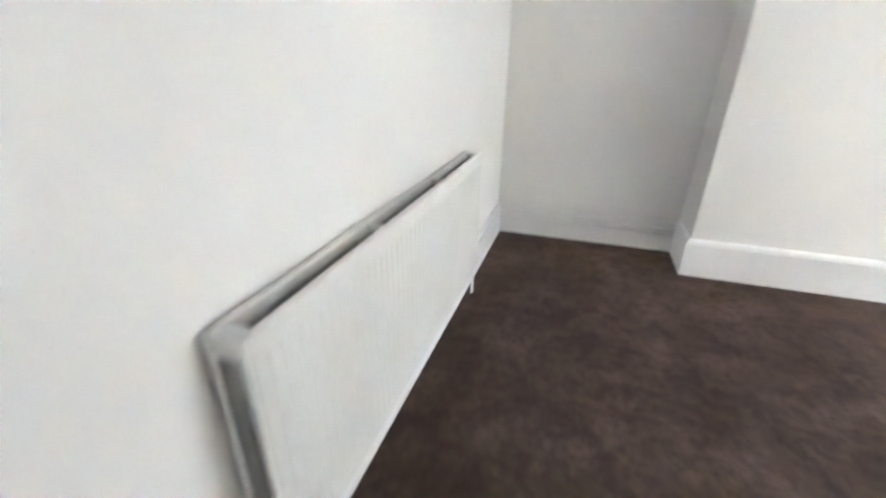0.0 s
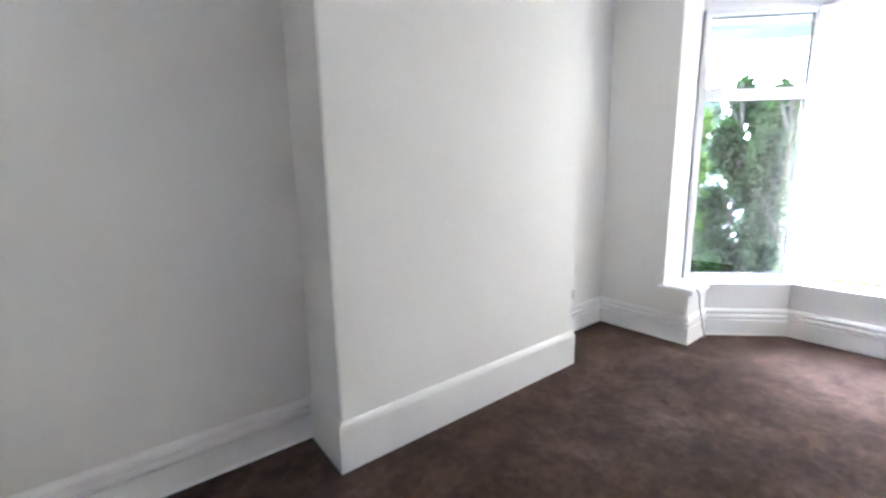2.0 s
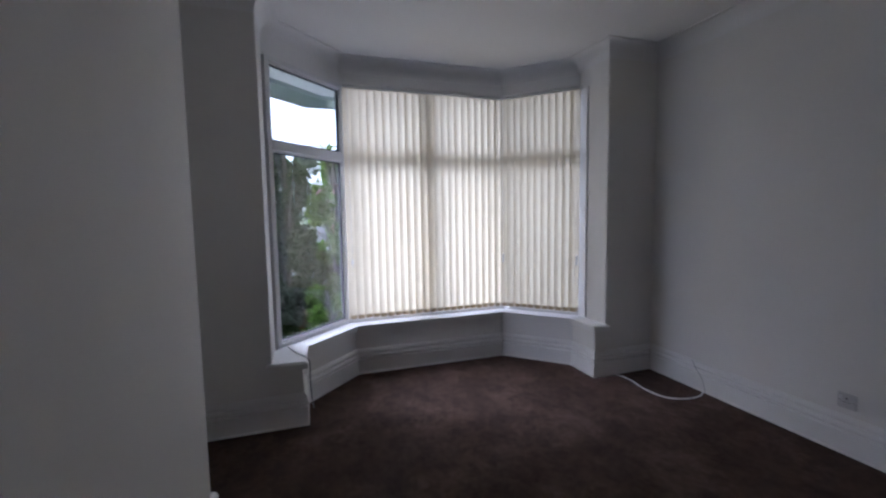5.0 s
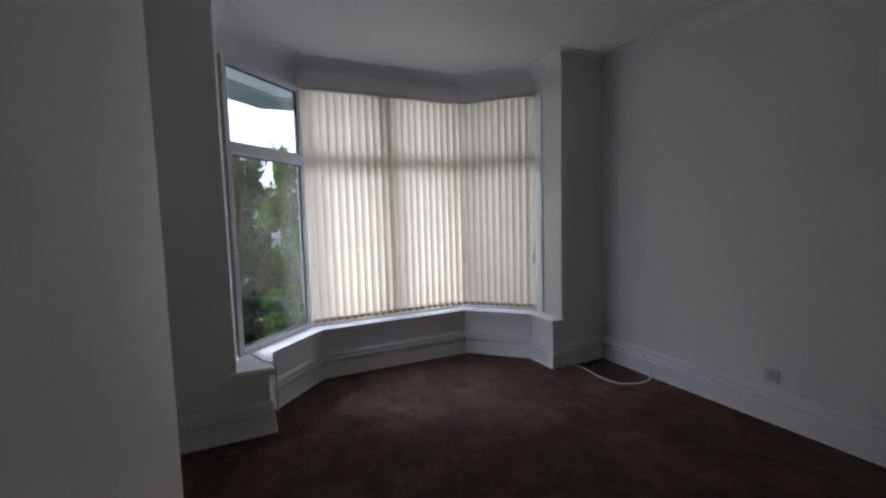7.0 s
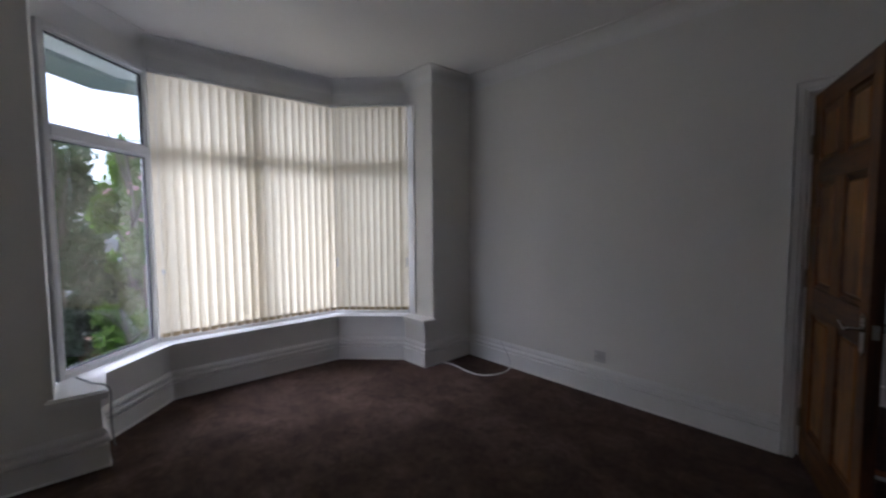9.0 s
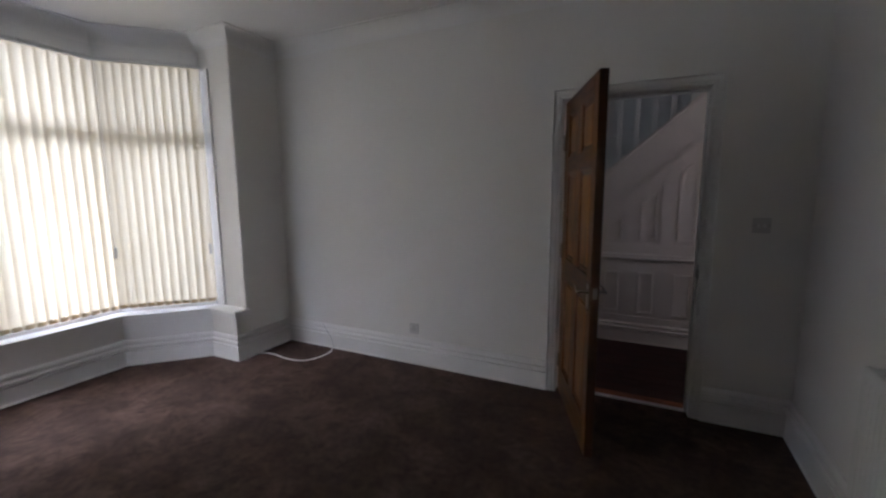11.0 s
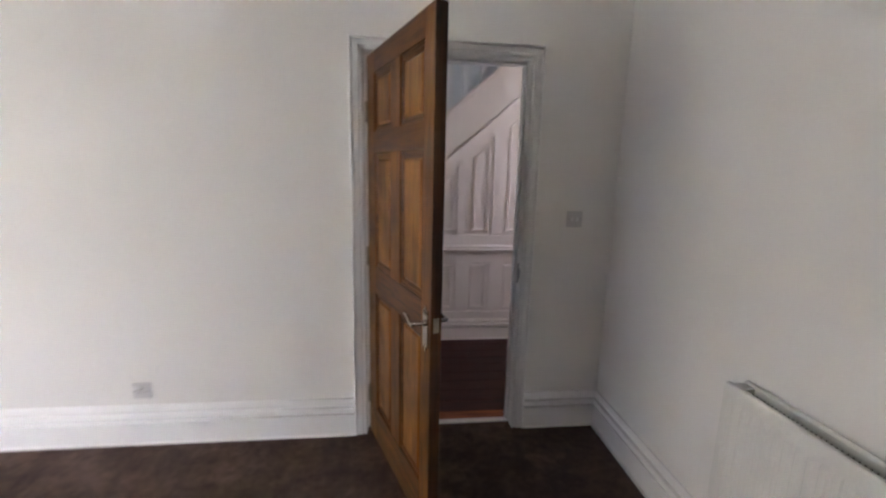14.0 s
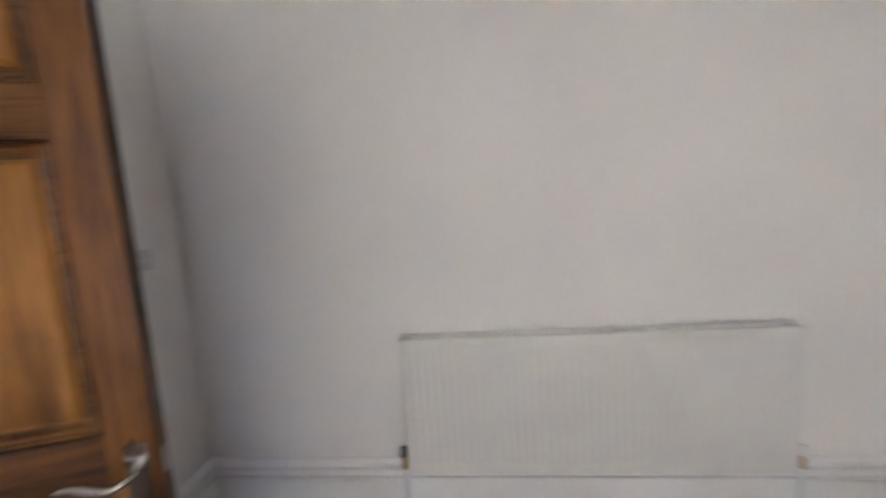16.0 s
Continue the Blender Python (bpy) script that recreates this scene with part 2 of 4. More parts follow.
BLIND = fabric("cream_blind_cloth", (0.77, 0.705, 0.56), (0.945, 0.838, 0.612), 0.40)
HEM = fabric("tan_blind_hem", (0.60, 0.50, 0.33), (0.66, 0.52, 0.32), 0.34)
LEAF = fabric("green_leaf", (0.072, 0.135, 0.018), (0.19, 0.34, 0.03), 0.40)
LEAF_DARK = fabric("dark_green_leaf", (0.017, 0.036, 0.010), (0.045, 0.10, 0.016), 0.33)
# far leaves: haze of distance painted in as a paler, greyer green
LEAF_FAR = fabric("haze_tinted_green_leaf", (0.12, 0.17, 0.11), (0.14, 0.20, 0.10), 0.2)
PETAL = fabric("pale_pink_petal", (0.70, 0.45, 0.42), (0.6, 0.35, 0.33), 0.2)


def glass_material():
    m, nt, b = base("window_glass", 0.0)
    b.inputs["Base Color"].default_value = (0.97, 0.99, 0.985, 1)
    b.inputs["Transmission Weight"].default_value, b.inputs["IOR"].default_value = 1.0, 1.52
    return m


GLASS = glass_material()

# ---- mesh helpers ----


def box(bm, x0, x1, y0, y1, z0, z1, bevel=0.0):
    m = Matrix.LocRotScale(((x0 + x1) / 2, (y0 + y1) / 2, (z0 + z1) / 2), None, (x1 - x0, y1 - y0, z1 - z0))
    vs = bmesh.ops.create_cube(bm, size=1.0, matrix=m)["verts"]
    if bevel:
        es = list({e for v in vs for e in v.link_edges})
        bmesh.ops.bevel(bm, geom=es, offset=bevel, segments=2, affect="EDGES", profile=0.5)
    return bm


def prism(bm, pts, z0, z1):
    """A solid over a plan outline that runs anticlockwise."""
    lo = [bm.verts.new((x, y, z0)) for x, y in pts]
    hi = [bm.verts.new((x, y, z1)) for x, y in pts]
    bm.faces.new(list(reversed(lo)))
    bm.faces.new(hi)
    n = len(pts)
    for k in range(n):
        bm.faces.new((lo[k], lo[(k + 1) % n], hi[(k + 1) % n], hi[k]))
    return bm


def offset(path, d, closed=False):
    """The path moved d metres to its left, with mitred corners."""
    n, out = len(path), []
    for k, p in enumerate(path):
        p = Vector(p)
        dirs = []
        if closed or k > 0:
            dirs.append((p - Vector(path[k - 1])).normalized())
        if closed or k < n - 1:
            dirs.append((Vector(path[(k + 1) % n]) - p).normalized())
        normals = [Vector((-v.y, v.x)) for v in dirs]
        b = sum(normals, Vector((0, 0))).normalized()
        out.append(tuple(p + b * (d / max(b.dot(normals[0]), 0.2))))
    return out


def sweep(path, profile, closed=False, m=None):
    """A moulding: the profile (distance to the left, height) carried along a flat path."""
    bm = bmesh.new()
    rows = [offset(path, d, closed) for d, _ in profile]
    rings = [[bm.verts.new((rows[j][k][0], rows[j][k][1], z)) for j, (_, z) in enumerate(profile)] for k in range(len(path))]
    n, q = len(path), len(profile)
    for k in range(n if closed else n - 1):
        a, b = rings[k], rings[(k + 1) % n]
        for j in range(q):
            bm.faces.new((a[j], b[j], b[(j + 1) % q], a[(j + 1) % q]))
    if not closed:
        bm.faces.new(rings[0])
        bm.faces.new(list(reversed(rings[-1])))
    bmesh.ops.recalc_face_normals(bm, faces=bm.faces)
    if m:
        bm.transform(m)
    return bm


def tube(points, radius, segs=8):
    """A round rod or cable along points in space."""
    bm = bmesh.new()
    pts = [Vector(p) for p in points]
    rings, up = [], Vector((0, 0, 1))
    for k, p in enumerate(pts):
        d = (pts[min(k + 1, len(pts) - 1)] - pts[max(k - 1, 0)]).normalized()
        a = d.cross(up)
        if a.length < 0.1:
            a = d.cross(Vector((1, 0, 0)))
        a.normalize()
        b = d.cross(a)
        r = radius[k] if isinstance(radius, (list, tuple)) else radius
        rings.append([bm.verts.new(p + (a * math.cos(2 * math.pi * j / segs) + b * math.sin(2 * math.pi * j / segs)) * r) for j in range(segs)])
    for a, b in zip(rings, rings[1:]):
        for j in range(segs):
            bm.faces.new((a[j], a[(j + 1) % segs], b[(j + 1) % segs], b[j]))
    bm.faces.new(rings[0])
    bm.faces.new(list(reversed(rings[-1])))
    bmesh.ops.recalc_face_normals(bm, faces=bm.faces)
    return bm


def smooth_line(points, steps=8):
    """A curve through the points."""
    pts = [Vector(p) for p in points]
    ext = [2 * pts[0] - pts[1]] + pts + [2 * pts[-1] - pts[-2]]
    out = []
    for k in range(1, len(ext) - 2):
        a, b, c, d = ext[k - 1:k + 3]
        for s in range(steps):
            t = s / steps
            out.append(0.5 * (2 * b + (c - a) * t + (2 * a - 5 * b + 4 * c - d) * t * t + (3 * b - a - 3 * c + d) * t ** 3))
    out.append(pts[-1])
    return out


def cylinder(bm, p0, p1, r, segs=16, r2=None):
    a, b = Vector(p0), Vector(p1)
    d = b - a
    m = Matrix.Translation((a + b) / 2) @ d.to_track_quat("Z", "Y").to_matrix().to_4x4()
    bmesh.ops.create_cone(bm, cap_ends=True, segments=segs, radius1=r, radius2=r if r2 is None else r2, depth=d.length, matrix=m)
    return bm


def part(name, bm, material, parent=None, label="", smooth=False):
    me = bpy.data.meshes.new(name)
    bm.to_mesh(me)
    bm.free()
    me.materials.append(material)
    if smooth:
        for p in me.polygons:
            p.use_smooth = True
    ob = new(name, me)
    if parent:
        ob.parent = parent
    if label:
        ob["label"] = label
    return ob


def structure(name, bm, material, label, category):
    return tagged(part(name, bm, material), label, category, kind="structure")


def holder(name, label, category, m=None, group=""):
    ob = new(name)
    if m is not None:
        ob.matrix_world = m
    return tagged(ob, label, category, group)


# ---- plan ----
W, D, H = 3.88, 3.606, 2.705                 # room: east wall, north wall, ceiling
CBX0, CBX1, CBY = 1.245, 2.925, 3.248         # chimney breast
SILL = 0.43
APRON = [(3.88, 0.584), (4.183, 0.584), (4.65, 1.053), (4.65, 2.452), (4.198, 2.887), (3.88, 2.887)]
JS, JN = 0.48, 3.072                         # bay opening above the sill
HEADP = [(4.291, JS), (4.80, 0.991), (4.80, 2.516), (4.245, JN)]
DX0, DX1, DH = 0.509, 1.330, 2.006           # doorway
HALL_Y = -1.275

# ---- floor, walls, ceiling ----
bm = bmesh.new()
outline = [(-0.02, -0.055), (3.88, -0.055), (3.88, 0.56), (4.18, 0.56), (4.665, 1.045), (4.665, 2.46), (4.195, 2.91), (3.88, 2.91), (3.88, 3.62), (-0.02, 3.62)]
prism(bm, outline, -0.06, 0.0)
structure("floor", bm, CARPET, "dark brown cut-pile carpet with brushed patches", "carpet")

bm = bmesh.new()
box(bm, -0.2, 0.0, -0.12, 3.8, -0.6, H + 0.02)
structure("wall_west", bm, WALL, "white painted wall behind the radiator", "wall")

bm = bmesh.new()
box(bm, 0.0, CBX0, D, 3.8, -0.6, H + 0.02)
box(bm, CBX1, 4.25, D, 3.8, -0.6, H + 0.02)
structure("wall_north", bm, WALL, "white painted wall of the two alcoves", "wall")
bm = bmesh.new()
prism(bm, [(CBX0, CBY), (CBX1, CBY), (CBX1, 3.8), (CBX0, 3.8)], -0.05, H + 0.02)
bmesh.ops.bevel(bm, geom=[e for e in bm.edges if abs(e.verts[0].co.z - e.verts[1].co.z) > 1 and e.verts[0].co.y < 3.5], offset=0.006, segments=2, affect="EDGES")
structure("wall_chimney_breast", bm, WALL, "white painted chimney breast between two alcoves", "wall")

bm = bmesh.new()
box(bm, 0.0, DX0 - 0.03, -0.12, 0.0, -0.05, H + 0.02)
box(bm, DX1 + 0.03, 4.25, -0.12, 0.0, -0.05, H + 0.02)
box(bm, DX0 - 0.03, DX1 + 0.03, -0.12, 0.0, DH + 0.03, H + 0.02)
structure("wall_south", bm, WALL, "white painted wall with the doorway to the hall", "wall")

bm = bmesh.new()
box(bm, W, 4.25, 0.0, JS, 0.385, H + 0.02)
box(bm, W, 4.25, 0.0, 0.584, -0.6, 0.385)
box(bm, W, 4.25, JN, D, 0.385, H + 0.02)
box(bm, W, 4.25, 2.887, D, -0.6, 0.385)
bmesh.ops.bevel(bm, geom=[e for e in bm.edges if abs(e.verts[0].co.z - e.verts[1].co.z) > 0.9 and e.verts[0].co.x < W + 0.01 and 0.3 < e.verts[0].co.y < 3.2], offset=0.006, segments=2, affect="EDGES")
structure("wall_east", bm, WALL, "white painted piers beside the bay window", "wall")

bm = bmesh.new()
inner = APRON[1:5]
outer = offset(inner, -0.36)
prism(bm, [outer[0], outer[1], outer[2], outer[3], inner[3], inner[2], inner[1], inner[0]], -0.6, 0.385)
structure("wall_bay_apron", bm, TRIM, "white panelled apron wall under the bay window", "wall")
bm = bmesh.new()
inner = [(4.190, 0.379)] + HEADP[1:3] + [(4.143, 3.148)]
outer = offset(inner, -0.30)
prism(bm, [outer[0], outer[1], outer[2], outer[3], inner[3], inner[2], inner[1], inner[0]], 2.465, H + 0.02)
structure("wall_bay_head", bm, TRIM, "white painted head wall over the bay window", "wall")

bm = bmesh.new()
prism(bm, [(-0.2, -0.12), (4.25, -0.12), (5.15, 0.8), (5.15, 2.7), (4.25, 3.8), (-0.2, 3.8)], H, H + 0.18)
structure("ceiling", bm, CEIL, "white painted ceiling running on into the bay", "ceiling")
bm = bmesh.new()
roof_path = offset([(4.190, 0.379)] + HEADP[1:3] + [(4.143, 3.148)], -0.3)
roof_out = offset(roof_path, -0.34)
prism(bm, [roof_out[0], roof_out[1], roof_out[2], roof_out[3], roof_path[3], roof_path[2], roof_path[1], roof_path[0]], 2.43, 2.84)
structure("bay_eaves", bm, FASCIA, "grey-green painted eaves over the bay outside", "eaves")

# coving: a concave quarter from wall to ceiling
C = 0.10
cove = [(-0.01, H - C - 0.012), (0.0008, H - C - 0.012), (0.0012, H - C)]
cove += [(0.0012 + C * (1 - math.cos(a)), H - C + C * math.sin(a)) for a in [math.pi / 2 * k / 8 for k in range(1, 8)]]
cove += [(C + 0.02, H - 0.008), (C + 0.02, H + 0.005), (-0.01, H + 0.005)]
room_top = [(0, 0), (W, 0), (W, JS), HEADP[0], HEADP[1], HEADP[2], HEADP[3], (W, JN), (W, D), (CBX1, D), (CBX1, CBY), (CBX0, CBY), (CBX0, D), (0, D)]
ob = structure("coving", sweep(room_top, cove, closed=True), CEIL, "white plaster coving round room and bay", "coving")

# baseboards
MOULDED = [(-0.004, 0), (0.031, 0), (0.031, 0.007), (0.024, 0.012), (0.024, 0.123), (0.006, 0.126), (0.006, 0.137), (0.029, 0.142), (0.032, 0.154), (0.026, 0.165),
           (0.005, 0.168), (0.005, 0.178), (0.022, 0.184), (0.021, 0.196), (0.010, 0.213), (-0.004, 0.215)]
PLAIN = [(-0.004, 0), (0.022, 0), (0.022, 0.205), (0.017, 0.222), (0.008, 0.234), (-0.004, 0.236)]
structure("baseboard", sweep([(1.398, 0), (W, 0)], MOULDED), TRIM, "white moulded baseboard along the door wall", "baseboard")
structure("baseboard", sweep([(W, 0.025), (W, 0.584), APRON[1], APRON[2], APRON[3], APRON[4], (W, 2.887), (W, D - 0.025)], MOULDED), TRIM, "white moulded baseboard round the bay", "baseboard")
structure("baseboard", sweep([(W, D), (CBX1, D)], MOULDED), TRIM, "white moulded baseboard in the alcove by the bay", "baseboard")
structure("baseboard", sweep([(CBX1, D - 0.025), (CBX1, CBY), (CBX0, CBY), (CBX0, D - 0.025)], PLAIN), TRIM, "white plain baseboard round the chimney breast", "baseboard")
structure("baseboard", sweep([(CBX0, D), (0, D), (0, 0), (0.447, 0)], MOULDED), TRIM, "white moulded baseboard along the radiator wall", "baseboard")

# ---- bay window ----
front_edge = [(3.848, 0.455), (3.848, 0.618)] + [offset(APRON, 0.030)[k] for k in (1, 2, 3, 4)] + [(3.848, 2.852), (3.848, 3.106)]
bm = bmesh.new()
prism(bm, list(reversed(front_edge)) + [(4.25, 0.455), (4.80, 0.99), (4.80, 2.50), (4.22, 3.04), (4.10, 3.106)], 0.384, SILL)
bmesh.ops.bevel(bm, geom=[e for e in bm.edges if e.verts[0].co.z > 0.42 and e.verts[1].co.z > 0.42], offset=0.010, segments=3, affect="EDGES")
structure("window_sill", bm, TRIM, "white painted deep wooden bay window sill", "window sill")

GL = offset(APRON[1:5], -0.13)              # line of the glazing
GS = [(4.243, 0.455), (GL[1][0], GL[1][1]), (GL[2][0], GL[2][1]), (4.208, 3.075)]
TOP = 2.47


def bay_window(name, a, b, bars, label):
    """One face of the bay: frame, transom, panes; a and b are its ends on plan."""
    ax, bx = Vector(a), Vector(b)
    L = (bx - ax).length
    ang = math.atan2(bx.y - ax.y, bx.x - ax.x)
    win = new(name)
    win.matrix_world = Matrix.Translation((a[0], a[1], 0)) @ Matrix.Rotation(ang, 4, "Z")
    tagged(win, label, "window", kind="structure")
    f, dpt = 0.036, 0.035
    z0, z1, t0, t1 = SILL - 0.006, TOP, 1.835, 1.895
    bm = bmesh.new()
    box(bm, 0.0, f, -dpt, dpt, z0, z1, 0.004)
    box(bm, L - f, L, -dpt, dpt, z0, z1, 0.004)
    part("window_frame", bm, UPVC, win)
    for x0, x1, za, zb in ((f, L - f, z0, z0 + 0.036), (f, L - f, z1 - 0.036, z1)):
        bm = bmesh.new()
        box(bm, x0, x1, -dpt, dpt, za, zb, 0.004)
        part("rail", bm, UPVC, win)
    bm = bmesh.new()
    box(bm, f, L - f, -dpt - 0.006, dpt + 0.006, t0, t1, 0.005)
    part("transom", bm, UPVC, win)
    xs = [f] + [x for x in bars] + [L - f]
    for x in bars:
        bm = bmesh.new()
        box(bm, x - 0.032, x + 0.032, -dpt - 0.003, dpt + 0.003, z0 + 0.036, t0, 0.004)
        box(bm, x - 0.032, x + 0.032, -dpt - 0.003, dpt + 0.003, t1, z1 - 0.036, 0.004)
        part("mullion", bm, UPVC, win)
    for k in range(len(xs) - 1):
        xa = xs[k] + (0.032 if k else 0)
        xb = xs[k + 1] - (0.032 if k < len(xs) - 2 else 0)
        for za, zb in ((z0 + 0.036, t0), (t1, z1 - 0.036)):
            bm = bmesh.new()
            for q in ((xa, xa + 0.014, za, zb), (xb - 0.014, xb, za, zb), (xa + 0.014, xb - 0.014, za, za + 0.014), (xa + 0.014, xb - 0.014, zb - 0.014, zb)):
                box(bm, q[0], q[1], -0.022, 0.022, q[2], q[3])
            part("sash", bm, UPVC, win)
            bm = bmesh.new()
            for q in ((xa + 0.014, xa + 0.019, za + 0.014, zb - 0.014), (xb - 0.019, xb - 0.014, za + 0.014, zb - 0.014), (xa + 0.019, xb - 0.019, za + 0.014, za + 0.019), (xa + 0.019, xb - 0.019, zb - 0.019, zb - 0.014)):
                box(bm, q[0], q[1], -0.014, 0.014, q[2], q[3])
            part("gasket", bm, RUBBER, win, "dark rubber glazing gasket")
            for yg in (-0.009, 0.009):          # a sealed double-glazed unit
                bm = bmesh.new()
                box(bm, xa + 0.012, xb - 0.012, yg - 0.002, yg + 0.002, za + 0.012, zb - 0.012)
                pane = part("pane", bm, GLASS, win, "clear glass pane")
                pane.visible_shadow = False
    return win


bay_window("window_1", GS[0], GS[1], [], "white framed side bay window behind a closed blind")
bay_window("window_2", GS[1], GS[2], [(GS[2][1] - GS[1][1]) / 2], "white framed front bay window behind a closed blind")
bay_window("window_3", GS[2], GS[3], [], "white framed side bay window with bare glass and garden view")
for name, c, e in (("post_south", GS[1], 1), ("post_north", GS[2], -1)):
    bm = bmesh.new()
    k = 1 if e > 0 else 2
    ring = [GS[0], GS[1], GS[2], GS[3]]
    inn, out = Vector(offset(ring, 0.042)[k]), Vector(offset(ring, -0.040)[k])
    front = Vector((0.0, e))
    side = (Vector(GS[0 if e > 0 else 3]) - Vector(c)).normalized()
    f_out, s_out = Vector((1.0, 0.0)), Vector((-side.y * e, side.x * e))
    if s_out.x < 0:
        s_out = -s_out
    corner = Vector(c)
    pts = [inn, corner + front * 0.018 - f_out * 0.040, corner + front * 0.018 + f_out * 0.038, out, corner + side * 0.018 + s_out * 0.038, corner + side * 0.018 - s_out * 0.040]
    pts = [tuple(p) for p in pts]
    if e > 0:
        pts = list(reversed(pts))
    prism(bm, pts, SILL - 0.004, TOP)
    bmesh.ops.recalc_face_normals(bm, faces=bm.faces)
    structure("trim", bm, UPVC, "white corner post between two bay windows", "window post")

# staff bead where the window meets the pier
bm = bmesh.new()
box(bm, 4.13, 4.23, JS, JS + 0.014, SILL, 2.44, 0.005)
structure("trim", bm, TRIM, "white bead between window frame and pier", "window bead")

# ---- doorway ----
bm = bmesh.new()
box(bm, DX0 - 0.03, DX0, -0.13, 0.004, -0.02, DH + 0.03)
box(bm, DX1, DX1 + 0.03, -0.13, 0.004, -0.02, DH + 0.03)
box(bm, DX0, DX1, -0.13, 0.004, DH, DH + 0.03)
box(bm, DX0, DX0 + 0.012, -0.10, -0.052, 0.0, DH)
box(bm, DX1 - 0.012, DX1, -0.10, -0.052, 0.0, DH)
box(bm, DX0 + 0.012, DX1 - 0.012, -0.10, -0.052, DH - 0.012, DH)
structure("door_frame", bm, TRIM, "white painted door lining with stop", "door frame")
ARCH = [(0.0, 0.0), (0.0, 0.016), (0.005, 0.020), (0.012, 0.020), (0.0135, 0.012), (0.0195, 0.012), (0.021, 0.021), (0.044, 0.023), (0.0455, 0.013), (0.0515, 0.013),
        (0.0525, 0.027), (0.058, 0.030), (0.0635, 0.028), (0.065, 0.024), (0.065, 0.0)]
opening = [(DX1 + 0.003, 0.0), (DX1 + 0.003, DH + 0.003), (DX0 - 0.003, DH + 0.003), (DX0 - 0.003, 0.0)]
structure("architrave", sweep([(x, z) for x, z in opening], [(-d, h) for d, h in ARCH], m=Matrix(((1, 0, 0, 0), (0, 0, 1, 0), (0, 1, 0, 0), (0, 0, 0, 1)))), TRIM,
          "white moulded architrave round the doorway", "architrave")
structure("architrave", sweep([(x, z) for x, z in opening], [(-d, h) for d, h in ARCH], m=Matrix(((1, 0, 0, 0), (0, 0, -1, -0.12), (0, 1, 0, 0), (0, 0, 0, 1)))), TRIM,
          "white moulded architrave on the hall side", "architrave")
bm = bmesh.new()
box(bm, DX0 + 0.001, DX1 - 0.001, -0.083, -0.045, -0.02, 0.007, 0.003)
structure("threshold_strip", bm, ALU, "pale metal threshold strip between carpet and wood", "threshold")
bm = bmesh.new()
box(bm, DX0 + 0.0005, DX0 + 0.003, -0.030, -0.006, 0.86, 0.97)
box(bm, DX0 - 0.002, DX0 + 0.012, -0.006, 0.014, 0.890, 0.945, 0.003)
tagged(part("strike_plate", bm, GREY_PLASTIC), "dark steel strike plate on the door lining", "strike plate")


